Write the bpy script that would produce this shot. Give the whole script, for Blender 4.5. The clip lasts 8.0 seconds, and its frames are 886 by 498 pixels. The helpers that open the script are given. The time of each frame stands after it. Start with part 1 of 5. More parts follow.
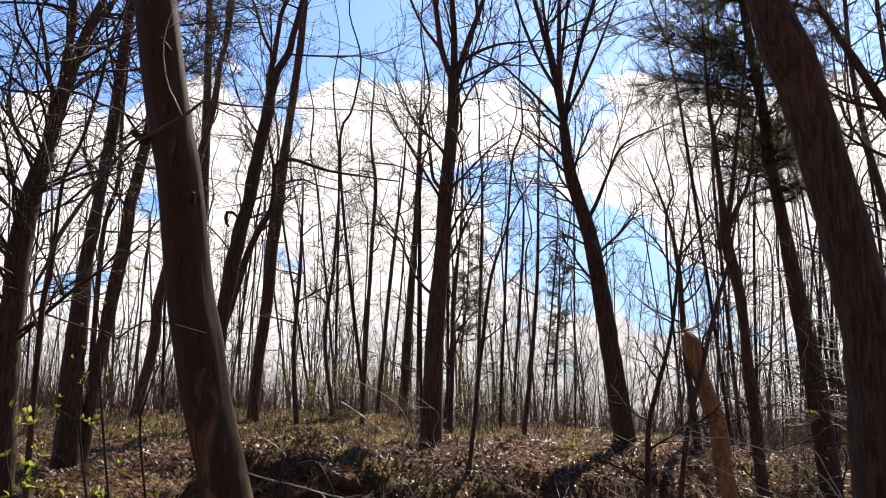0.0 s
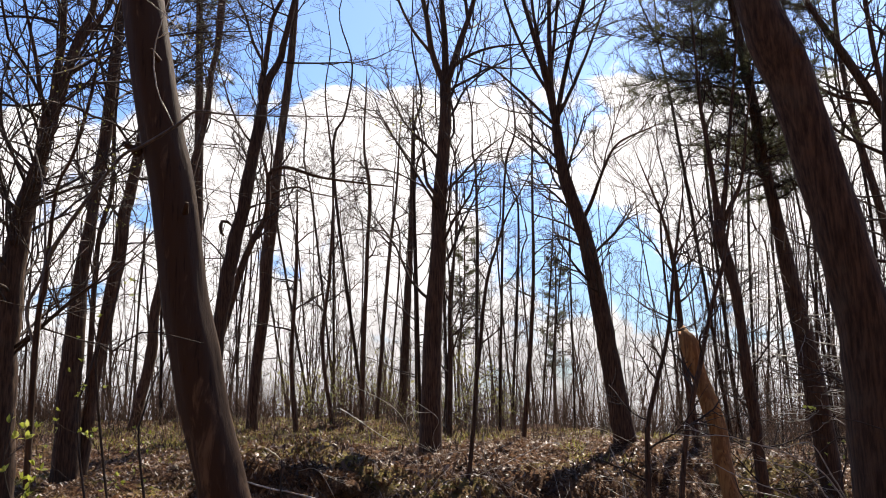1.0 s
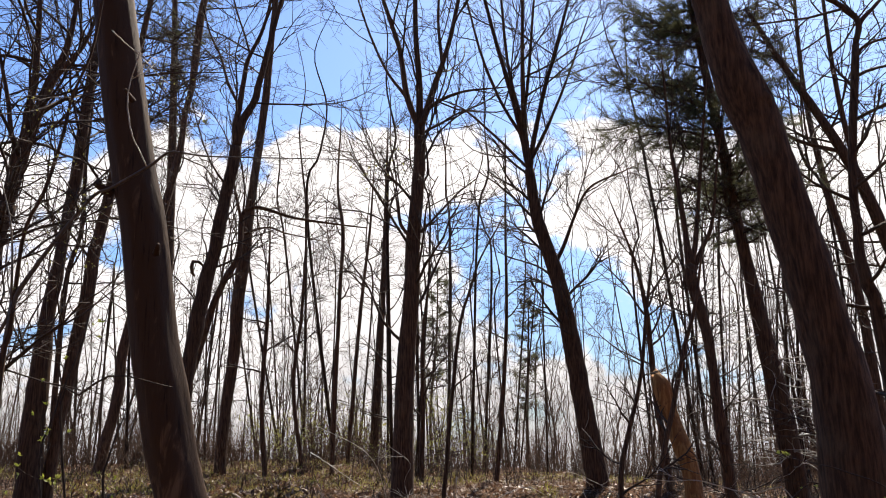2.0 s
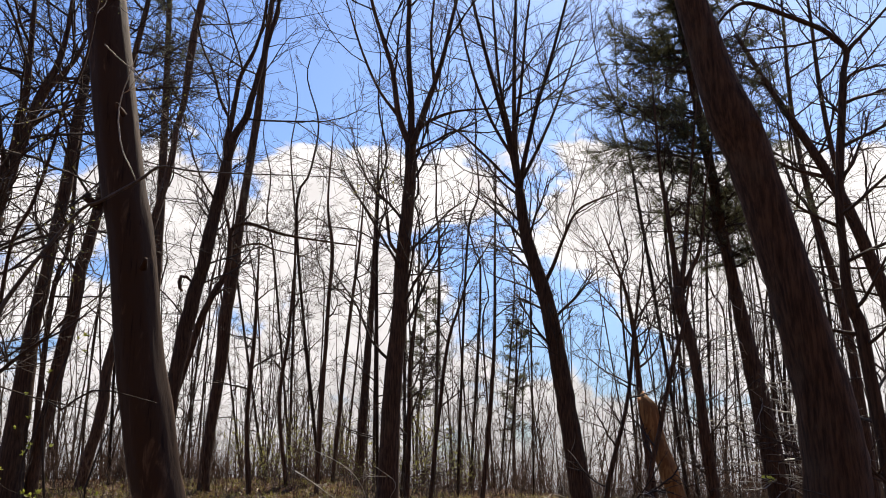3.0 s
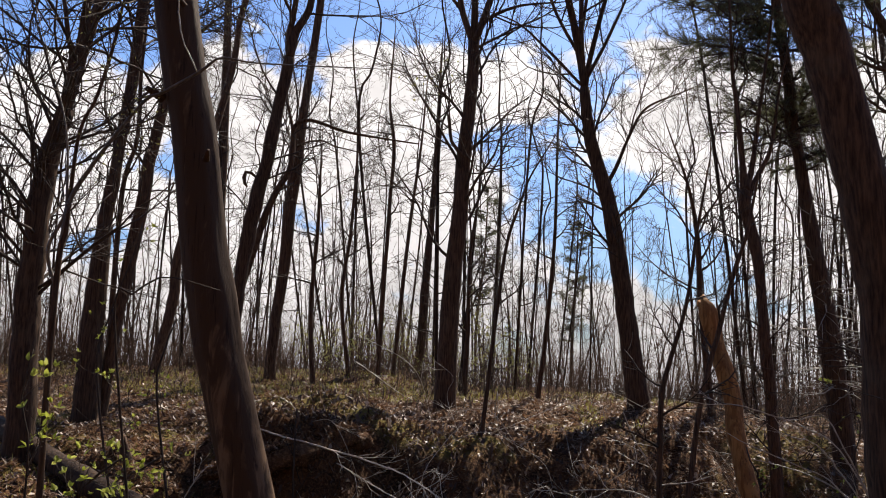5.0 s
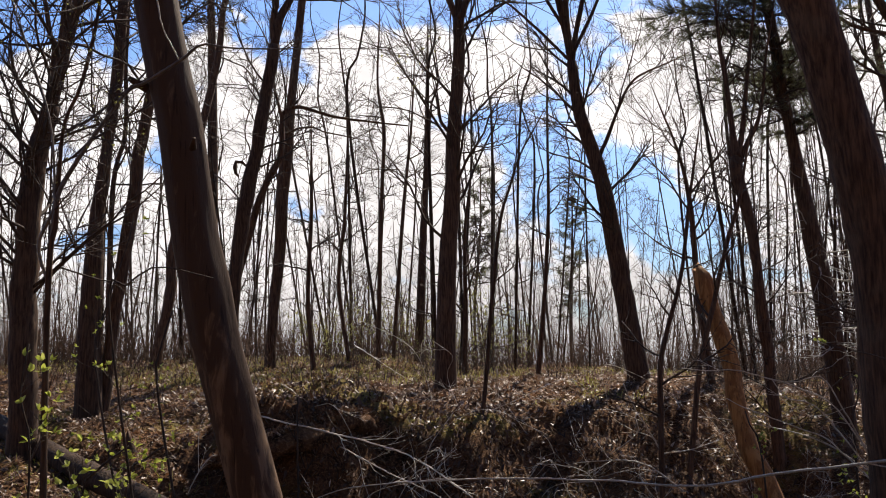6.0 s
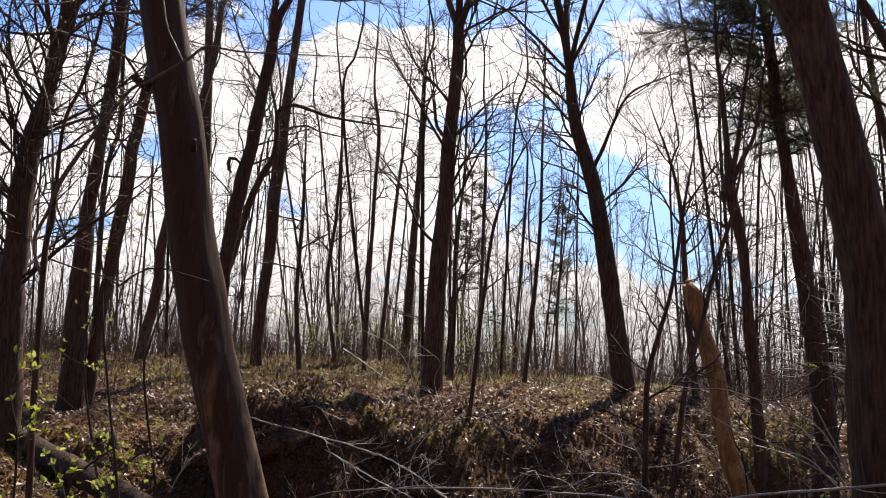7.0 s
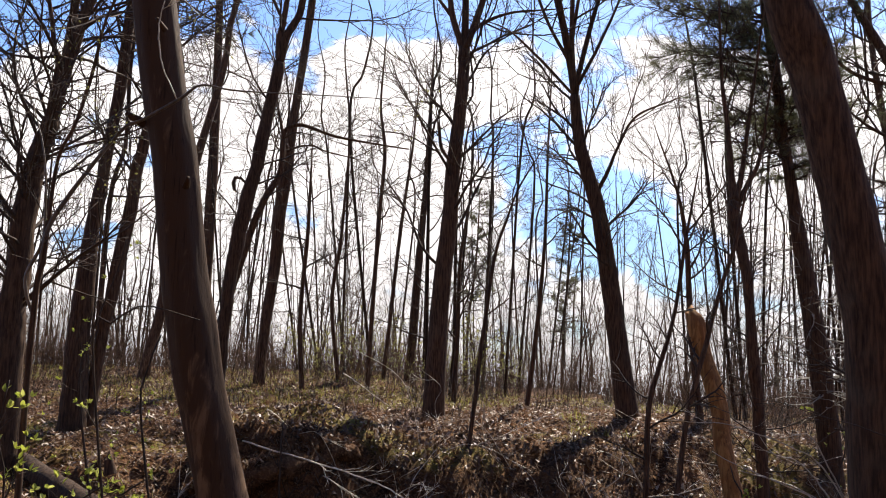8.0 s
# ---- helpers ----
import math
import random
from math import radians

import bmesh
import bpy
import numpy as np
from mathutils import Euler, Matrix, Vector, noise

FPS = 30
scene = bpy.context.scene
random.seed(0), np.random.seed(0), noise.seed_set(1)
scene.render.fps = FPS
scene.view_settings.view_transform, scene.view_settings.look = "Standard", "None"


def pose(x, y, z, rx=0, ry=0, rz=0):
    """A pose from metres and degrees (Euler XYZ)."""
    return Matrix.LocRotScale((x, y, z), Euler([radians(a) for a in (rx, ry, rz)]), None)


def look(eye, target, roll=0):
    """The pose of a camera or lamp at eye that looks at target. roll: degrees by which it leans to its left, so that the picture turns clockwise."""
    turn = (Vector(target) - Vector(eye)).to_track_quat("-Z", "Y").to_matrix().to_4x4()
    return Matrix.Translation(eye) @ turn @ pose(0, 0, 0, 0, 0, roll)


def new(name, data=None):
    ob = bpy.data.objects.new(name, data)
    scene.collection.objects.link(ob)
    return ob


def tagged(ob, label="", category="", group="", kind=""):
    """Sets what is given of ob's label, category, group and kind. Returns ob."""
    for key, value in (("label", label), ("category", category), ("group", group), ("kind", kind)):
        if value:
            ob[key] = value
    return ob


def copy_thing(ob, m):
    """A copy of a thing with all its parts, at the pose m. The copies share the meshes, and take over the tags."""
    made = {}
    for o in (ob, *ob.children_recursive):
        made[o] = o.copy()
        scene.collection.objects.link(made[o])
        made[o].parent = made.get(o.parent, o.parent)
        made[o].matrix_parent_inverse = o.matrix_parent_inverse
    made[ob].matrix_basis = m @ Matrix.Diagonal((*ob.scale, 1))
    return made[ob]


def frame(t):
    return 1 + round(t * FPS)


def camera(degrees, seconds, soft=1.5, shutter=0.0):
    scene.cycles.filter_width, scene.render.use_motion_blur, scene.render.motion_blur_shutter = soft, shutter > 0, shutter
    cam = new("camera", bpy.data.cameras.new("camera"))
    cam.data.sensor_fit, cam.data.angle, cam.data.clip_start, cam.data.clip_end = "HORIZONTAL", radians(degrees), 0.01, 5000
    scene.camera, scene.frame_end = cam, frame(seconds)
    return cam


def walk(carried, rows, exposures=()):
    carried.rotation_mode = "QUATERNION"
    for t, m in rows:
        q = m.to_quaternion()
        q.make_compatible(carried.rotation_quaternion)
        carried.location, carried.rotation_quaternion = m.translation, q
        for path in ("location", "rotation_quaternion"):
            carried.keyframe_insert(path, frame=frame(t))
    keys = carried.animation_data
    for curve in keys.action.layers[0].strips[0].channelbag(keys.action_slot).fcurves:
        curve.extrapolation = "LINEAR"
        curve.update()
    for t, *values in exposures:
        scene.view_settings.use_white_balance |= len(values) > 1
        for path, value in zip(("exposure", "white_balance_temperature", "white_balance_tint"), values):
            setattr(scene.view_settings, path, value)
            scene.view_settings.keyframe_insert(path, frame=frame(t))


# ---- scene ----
# ---- camera and walk ----
cam = camera(54.1, 8.0, soft=1.0)
PATH = [
    (0.0, pose(-0.007, 0.024, 1.603, 100.106, -0.039, -0.037)),
    (0.3, pose(-0.004, 0.028, 1.605, 100.629, -0.002, 0.139)),
    (0.5, pose(0.002, 0.030, 1.610, 100.826, 0.143, 0.254)),
    (0.7, pose(0.004, 0.026, 1.608, 100.787, 0.641, 0.272)),
    (1.0, pose(-0.000, 0.021, 1.604, 100.379, 1.312, -0.071)),
    (1.3, pose(0.004, 0.024, 1.598, 100.751, 1.850, -0.556)),
    (1.5, pose(0.002, 0.027, 1.600, 101.268, 1.916, -0.903)),
    (1.7, pose(-0.002, 0.031, 1.614, 102.244, 1.724, -1.281)),
    (2.0, pose(-0.010, 0.037, 1.621, 103.040, 1.324, -1.907)),
    (2.2, pose(-0.009, 0.036, 1.621, 103.760, 1.120, -2.230)),
    (3.3, pose(-0.003, 0.029, 1.620, 104.300, 0.517, -2.830)),
    (3.5, pose(-0.002, 0.027, 1.621, 104.164, 0.642, -2.681)),
    (4.0, pose(-0.001, 0.032, 1.620, 102.674, 0.337, -2.294)),
    (4.2, pose(0.000, 0.035, 1.613, 101.728, 0.269, -2.287)),
    (4.5, pose(0.023, 0.040, 1.600, 99.928, 0.453, -1.872)),
    (4.6, pose(0.026, 0.041, 1.593, 98.386, -0.775, -0.645)),
    (4.7, pose(0.022, 0.042, 1.591, 98.003, -1.656, 0.469)),
    (5.8, pose(0.041, 0.040, 1.572, 96.694, 0.609, 1.558)),
    (6.0, pose(0.051, 0.040, 1.561, 96.551, 1.473, 1.113)),
    (6.2, pose(0.060, 0.042, 1.563, 96.261, 1.401, -0.171)),
    (6.5, pose(0.050, 0.044, 1.584, 96.263, 1.709, -0.822)),
    (6.8, pose(0.020, 0.039, 1.600, 95.972, 0.546, -0.925)),
    (7.0, pose(-0.004, 0.035, 1.621, 96.648, -0.681, 0.064)),
    (7.2, pose(-0.005, 0.038, 1.620, 96.378, -0.131, 1.191)),
    (7.5, pose(0.009, 0.041, 1.611, 96.172, -0.395, 1.670)),
    (7.7, pose(0.045, 0.040, 1.679, 96.127, -1.722, 0.652)),
    (8.0, pose(0.091, 0.039, 1.783, 97.479, -1.307, 0.598)),
]
walk(cam, PATH, [(0.0, 0.74, 7150, 13), (1.6, 0.71, 7150, 13), (3.4, 0.34, 7150, 13), (4.4, 0.36, 7150, 13), (6.0, 0.52, 7150, 13), (8.0, 0.82, 7150, 13)])

# ---- world, sun ----
SUN_AZ, SUN_EL = radians(23), radians(46)
sun_dir = Vector((math.sin(SUN_AZ) * math.cos(SUN_EL), math.cos(SUN_AZ) * math.cos(SUN_EL), math.sin(SUN_EL)))

world = bpy.data.worlds.new("spring_sky")
scene.world = world
world.use_nodes = True


class Nodes:
    """Short hand for building a node tree."""

    def __init__(self, tree):
        self.tree = tree
        tree.nodes.clear()

    def add(self, kind, **props):
        n = self.tree.nodes.new(kind)
        for key, value in props.items():
            setattr(n, key, value)
        return n

    def link(self, a, b):
        self.tree.links.new(a, b)

    def feed(self, socket, value):
        if isinstance(value, (int, float, tuple)):
            socket.default_value = value
        else:
            self.link(value, socket)

    def math(self, op, a, b=0.0, clamp=False):
        n = self.add("ShaderNodeMath", operation=op, use_clamp=clamp)
        self.feed(n.inputs[0], a)
        self.feed(n.inputs[1], b)
        return n.outputs[0]

    def ramp(self, value, lo, hi, to_lo=0.0, to_hi=1.0, smooth=True):
        n = self.add("ShaderNodeMapRange", interpolation_type="SMOOTHSTEP" if smooth else "LINEAR")
        self.feed(n.inputs[0], value)
        for i, v in enumerate((lo, hi, to_lo, to_hi)):
            n.inputs[i + 1].default_value = v
        return n.outputs[0]

    def noise(self, vector, scale, detail=4.0, rough=0.55, distortion=0.0):
        n = self.add("ShaderNodeTexNoise")
        self.link(vector, n.inputs["Vector"])
        n.inputs["Scale"].default_value = scale
        n.inputs["Detail"].default_value = detail
        n.inputs["Roughness"].default_value = rough
        n.inputs["Distortion"].default_value = distortion
        return n.outputs[0]

    def mix(self, fac, a, b, blend="MIX"):
        n = self.add("ShaderNodeMix", data_type="RGBA", blend_type=blend)
        self.feed(n.inputs[0], fac)
        self.feed(n.inputs[6], (*a, 1.0) if isinstance(a, tuple) else a)
        self.feed(n.inputs[7], (*b, 1.0) if isinstance(b, tuple) else b)
        return n.outputs[2]

    def stretch(self, vector, x, y, z):
        n = self.add("ShaderNodeMapping")
        self.link(vector, n.inputs[0])
        n.inputs[3].default_value = (x, y, z)
        return n.outputs[0]


def build_sky():
    k = Nodes(world.node_tree)
    way = k.add("ShaderNodeTexCoord").outputs["Generated"]
    parts = k.add("ShaderNodeSeparateXYZ")
    k.link(way, parts.inputs[0])
    x, y, z = parts.outputs
    depth = k.math("MAXIMUM", k.math("ABSOLUTE", y), 0.2)
    side, rise = k.math("DIVIDE", x, depth), k.math("DIVIDE", z, depth)
    flat = k.add("ShaderNodeCombineXYZ")
    k.link(side, flat.inputs[0])
    k.link(rise, flat.inputs[1])
    plane = k.stretch(flat.outputs[0], 1.0, 1.45, 1.0)

    def lobe(cx, cy, wx, wy, amount):
        a = k.math("DIVIDE", k.math("SUBTRACT", side, cx), wx)
        b = k.math("DIVIDE", k.math("SUBTRACT", rise, cy), wy)
        r2 = k.math("ADD", k.math("MULTIPLY", a, a), k.math("MULTIPLY", b, b))
        return k.math("MULTIPLY", k.math("POWER", 2.718, k.math("MULTIPLY", r2, -1.0)), amount)

    big = k.noise(plane, 6.0, 8.0, 0.6, 0.4)
    # the cloud bank ends in broken heaps about twenty degrees up, with blue gaps in it
    cover = k.math("ADD", big, k.ramp(rise, 0.30, 0.44, 0.15, -0.17))
    for args in SKY_LOBES:
        cover = k.math("ADD", cover, lobe(*args))
    mask = k.ramp(cover, 0.485, 0.575)
    # heaped tops: broad grey bellies with finer billows in them
    grey = k.math("ADD", k.math("MULTIPLY", k.noise(plane, 3.2, 5.0, 0.5), 0.6), k.math("MULTIPLY", k.noise(plane, 15.0, 5.0, 0.6, 0.5), 0.4))
    tone = k.ramp(grey, 0.38, 0.58, CLOUD_LOW, CLOUD_HIGH)
    # clouds are brighter towards the sun; behind the camera dimmed to cut fill light
    near = k.add("ShaderNodeVectorMath", operation="DOT_PRODUCT")
    k.link(way, near.inputs[0])
    near.inputs[1].default_value = sun_dir
    tone = k.math("MULTIPLY", tone, k.ramp(near.outputs["Value"], -0.5, 0.5, 0.4, 1.0))
    tone = k.math("MULTIPLY", tone, k.ramp(rise, 0.0, 0.28, 0.78, 1.0))
    cloud = k.add("ShaderNodeCombineColor")
    for i, f in enumerate((0.985, 1.0, 1.055)):
        k.link(k.math("MULTIPLY", tone, f), cloud.inputs[i])
    air = k.add("ShaderNodeTexSky", sky_type="NISHITA", sun_disc=False, sun_elevation=SUN_EL, sun_rotation=SUN_AZ, air_density=1.0, dust_density=0.6, ozone_density=1.6)
    out = k.add("ShaderNodeOutputWorld")
    back = k.add("ShaderNodeBackground")
    blue = k.mix(1.0, air.outputs[0], SKY_TINT, "MULTIPLY")
    # clear air is dimmed overhead, unseen, to cut blue fill, and at the horizon
    deep = k.math("MULTIPLY", k.ramp(rise, 0.0, 0.35, 0.55, 1.0), k.ramp(rise, 0.6, 1.5, 1.0, 0.55))
    level = k.add("ShaderNodeCombineColor")
    for i in range(3):
        k.link(deep, level.inputs[i])
    blue = k.mix(1.0, blue, level.outputs[0], "MULTIPLY")
    k.link(k.mix(mask, blue, cloud.outputs[0]), back.inputs[0])
    back.inputs[1].default_value = SKY_STRENGTH
    k.link(back.outputs[0], out.inputs[0])


SKY_STRENGTH, CLOUD_LOW, CLOUD_HIGH = 0.1, 6.7, 8.6
SKY_TINT = (0.73, 0.97, 1.38)
# blue gaps (negative) and heaps (positive): side, rise, half widths, amount
SKY_LOBES = (
    (0.15, 0.19, 0.12, 0.11, -0.17),
    (0.27, 0.12, 0.10, 0.07, -0.10),
    (0.04, 0.27, 0.05, 0.03, -0.10),
    (-0.42, 0.22, 0.09, 0.06, -0.14),
    (-0.18, 0.325, 0.035, 0.03, -0.16),
    (-0.09, 0.35, 0.07, 0.05, 0.15),
    (0.09, 0.38, 0.06, 0.04, 0.14),
    (0.20, 0.345, 0.035, 0.025, -0.12),
    (0.44, 0.40, 0.12, 0.10, 0.22),
    (0.15, 0.48, 0.06, 0.02, 0.12),
    (-0.48, 0.36, 0.10, 0.04, 0.08),
)
build_sky()

sun = new("sun", bpy.data.lights.new("sun", "SUN"))
sun.data.energy, sun.data.angle, sun.data.color = 5.0, radians(0.5), (1.0, 0.95, 0.86)
sun.matrix_world = look(sun_dir * 60, (0, 0, 0))


# ---- materials ----
def material(name):
    m = bpy.data.materials.new(name)
    m.use_nodes = True
    k = Nodes(m.node_tree)
    shader = k.add("ShaderNodeBsdfPrincipled")
    out = k.add("ShaderNodeOutputMaterial")
    k.link(shader.outputs[0], out.inputs[0])
    where = k.add("ShaderNodeTexCoord").outputs["Object"]
    return m, k, shader, where


def bump(k, shader, height, strength, distance):
    b = k.add("ShaderNodeBump")
    b.inputs["Strength"].default_value = strength
    b.inputs["Distance"].default_value = distance
    k.link(height, b.inputs["Height"])
    k.link(b.outputs[0], shader.inputs["Normal"])


def bark(name, dark, light, lichen=(0.20, 0.20, 0.16), ridge=44.0, amount=0.25, depth=0.009, rough=0.88):
    """Furrowed bark: ridges along the stem, lichen and damp at a larger size."""
    m, k, s, where = material(name)
    long = k.stretch(where, 1.0, 1.0, 0.11)
    ridges = k.noise(long, ridge, 5.0, 0.62, 0.25)
    fine = k.noise(where, ridge * 4.0, 3.0, 0.6)
    patch = k.noise(where, 2.3, 4.0, 0.6)
    own = k.add("ShaderNodeObjectInfo").outputs["Random"]
    col = k.mix(k.ramp(ridges, 0.30, 0.72), dark, light)
    col = k.mix(k.math("MULTIPLY", k.ramp(patch, 0.52, 0.72), amount), col, lichen)
    shade = k.math("ADD", 0.8, k.math("MULTIPLY", own, 0.4))
    grey = k.add("ShaderNodeCombineColor")
    for i in range(3):
        k.link(shade, grey.inputs[i])
    k.link(k.mix(1.0, col, grey.outputs[0], "MULTIPLY"), s.inputs["Base Color"])
    s.inputs["Roughness"].default_value = rough
    s.inputs["Specular IOR Level"].default_value = 0.25 if rough > 0.6 else 0.6
    bump(k, s, k.math("ADD", ridges, k.math("MULTIPLY", fine, 0.35)), 0.7, depth)
    return m


def dead_wood(name, grey, brown, dark, ridge=30.0, pale_span=None):
    """Barkless weathered wood with long checks and stained streaks."""
    m, k, s, where = material(name)
    long = k.stretch(where, 1.0, 1.0, 0.06)
    grain = k.noise(long, ridge, 6.0, 0.65, 0.4)
    broad = k.noise(k.stretch(where, 1.0, 1.0, 0.2), 13.0, 5.0, 0.62, 0.8)
    fine = k.noise(k.stretch(where, 1.0, 1.0, 0.10), ridge * 4, 3.0, 0.6)
    if pale_span:
        # paler low on the stem, darker higher up
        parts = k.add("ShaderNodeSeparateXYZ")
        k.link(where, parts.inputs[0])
        broad = k.math("ADD", broad, k.ramp(parts.outputs[2], pale_span[0], pale_span[1], 0.03, -0.14))
    col = k.mix(k.ramp(broad, 0.43, 0.62), brown, grey)
    col = k.mix(k.ramp(grain, 0.46, 0.32, 0.0, 0.8), col, dark)
    k.link(col, s.inputs["Base Color"])
    s.inputs["Roughness"].default_value = 0.72
    s.inputs["Specular IOR Level"].default_value = 0.15
    bump(k, s, k.math("ADD", grain, k.math("MULTIPLY", fine, 0.3)), 0.7, 0.006)
    return m


def speckled(name, colours, rough=0.85, through_light=0.0, by_object=False):
    """One colour a piece, picked at random from a few, for leaves and blades."""
    m, k, s, where = material(name)
    rnd = k.add("ShaderNodeObjectInfo").outputs["Random"] if by_object else k.add("ShaderNodeNewGeometry").outputs["Random Per Island"]
    r = k.add("ShaderNodeValToRGB")
    r.color_ramp.interpolation = "LINEAR"
    while len(r.color_ramp.elements) < len(colours):
        r.color_ramp.elements.new(0.5)
    for i, c in enumerate(colours):
        r.color_ramp.elements[i].position = i / (len(colours) - 1)
        r.color_ramp.elements[i].color = (*c, 1.0)
    k.link(rnd, r.inputs[0])
    vein = k.noise(where, 60.0, 2.0)
    col = k.mix(k.ramp(vein, 0.3, 0.7, 0.0, 0.35), r.outputs[0], (0.03, 0.02, 0.012))
    k.link(col, s.inputs["Base Color"])
    s.inputs["Roughness"].default_value = rough
    s.inputs["Specular IOR Level"].default_value = 0.25
    if through_light:
        glow = k.add("ShaderNodeBsdfTranslucent")
        k.link(col, glow.inputs[0])
        both = k.add("ShaderNodeMixShader")
        both.inputs[0].default_value = through_light
        k.link(s.outputs[0], both.inputs[1])
        k.link(glow.outputs[0], both.inputs[2])
        out = [n for n in k.tree.nodes if n.type == "OUTPUT_MATERIAL"][0]
        k.link(both.outputs[0], out.inputs[0])
    return m


def soil(name, tone=1.0):
    m, k, s, where = material(name)
    big = k.noise(where, 0.55, 5.0, 0.6, 0.3)
    mid = k.noise(where, 5.0, 5.0, 0.65)
    fine = k.noise(where, 34.0, 4.0, 0.7)
    col = k.mix(k.ramp(mid, 0.35, 0.65), (0.042, 0.022, 0.012), (0.16, 0.08, 0.042))
    col = k.mix(k.ramp(fine, 0.45, 0.7, 0.0, 0.8), col, (0.34, 0.19, 0.10))
    col = k.mix(k.ramp(big, 0.52, 0.66, 0.0, 0.55), col, (0.30, 0.26, 0.065))
    if tone < 1:
        col = k.mix(1.0, col, (tone, tone, tone), "MULTIPLY")
    # soil over the ditch floor is darkened to stand for shade, with an uneven edge
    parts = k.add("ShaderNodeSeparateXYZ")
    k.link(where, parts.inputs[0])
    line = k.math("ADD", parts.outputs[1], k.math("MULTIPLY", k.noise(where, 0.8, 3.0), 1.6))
    ditch_shade = k.math("MULTIPLY", k.ramp(line, 11.8, 10.6), k.ramp(line, 5.6, 6.6))
    ditch_shade = k.math("MULTIPLY", ditch_shade, k.ramp(parts.outputs[0], -3.2, -1.8))
    col = k.mix(ditch_shade, col, k.mix(1.0, col, (0.85, 0.72, 0.62), "MULTIPLY"))
    k.link(k.ramp(ditch_shade, 0.0, 1.0, 0.95, 0.88), s.inputs["Roughness"])
    k.link(col, s.inputs["Base Color"])
    s.inputs["Specular IOR Level"].default_value = 0.12
    bump(k, s, k.math("ADD", mid, fine), 1.0, 0.06)
    return m


BARK = bark("grey_brown_bark", (0.04, 0.022, 0.013), (0.14, 0.08, 0.048), (0.15, 0.115, 0.075))
BARK_RIDGED = bark("deep_ridged_bark", (0.036, 0.018, 0.01), (0.14, 0.075, 0.043), (0.15, 0.11, 0.075), 34.0, 0.3, 0.011)
BARK_DARK = bark("dark_bark", (0.022, 0.012, 0.007), (0.075, 0.042, 0.024), (0.05, 0.045, 0.025), 26.0, 0.3, 0.03)
HUMUS = soil("dark_humus", 0.55)
# lighter smooth bark for limbs, their sunlit look put into the colour
BARK_SUNLIT = bark("sunlit_smooth_bark", (0.06, 0.043, 0.03), (0.17, 0.13, 0.095), (0.2, 0.18, 0.14), 50.0, 0.3, 0.006, 0.42)
TWIG = bark("twig_bark", (0.034, 0.023, 0.017), (0.085, 0.058, 0.042), (0.11, 0.095, 0.075), 80.0, 0.2, 0.003, 0.75)
DEAD_TWIG = bark("sunlit_twig_bark", (0.14, 0.115, 0.09), (0.33, 0.28, 0.22), (0.3, 0.28, 0.22), 80.0, 0.2, 0.003, 0.5)
PALE_TWIG = bark("pale_twig_bark", (0.36, 0.29, 0.21), (0.62, 0.52, 0.40), (0.66, 0.6, 0.5), 90.0, 0.3, 0.003, 0.5)
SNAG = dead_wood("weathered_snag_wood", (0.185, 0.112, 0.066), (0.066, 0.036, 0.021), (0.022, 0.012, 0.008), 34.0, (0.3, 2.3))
RAW_WOOD = dead_wood("broken_tan_wood", (0.46, 0.215, 0.072), (0.27, 0.112, 0.036), (0.09, 0.042, 0.02), 44.0)
NEEDLES = speckled("pine_needles", ((0.085, 0.095, 0.05), (0.14, 0.15, 0.075), (0.20, 0.20, 0.115)), 0.5, 0.5)
LITTER = speckled("dry_leaf_litter", ((0.075, 0.038, 0.021), (0.19, 0.10, 0.055), (0.35, 0.21, 0.122), (0.15, 0.072, 0.037), (0.10, 0.05, 0.028), (0.62, 0.46, 0.33)), 0.42, 0.33)
GRASS = speckled("spring_grass", ((0.24, 0.24, 0.045), (0.40, 0.37, 0.09), (0.50, 0.42, 0.17)), 0.6, 0.5)
BUDS = speckled("young_green_leaves", ((0.24, 0.24, 0.06), (0.32, 0.31, 0.09), (0.42, 0.40, 0.15)), 0.5, 0.5)
LEAF_GREEN = speckled("fresh_leaf_green", ((0.34, 0.40, 0.05), (0.46, 0.50, 0.09), (0.58, 0.60, 0.16)), 0.45, 0.55, True)
# darker copy of LITTER that paints shade; its last colour paints sunlit flecks
SHADE_LITTER = speckled("shade_toned_leaves", ((0.045, 0.025, 0.016), (0.10, 0.054, 0.033), (0.16, 0.093, 0.057), (0.07, 0.038, 0.023), (0.19, 0.115, 0.072), (0.56, 0.43, 0.32)), 0.42, 0.15)
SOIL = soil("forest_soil")


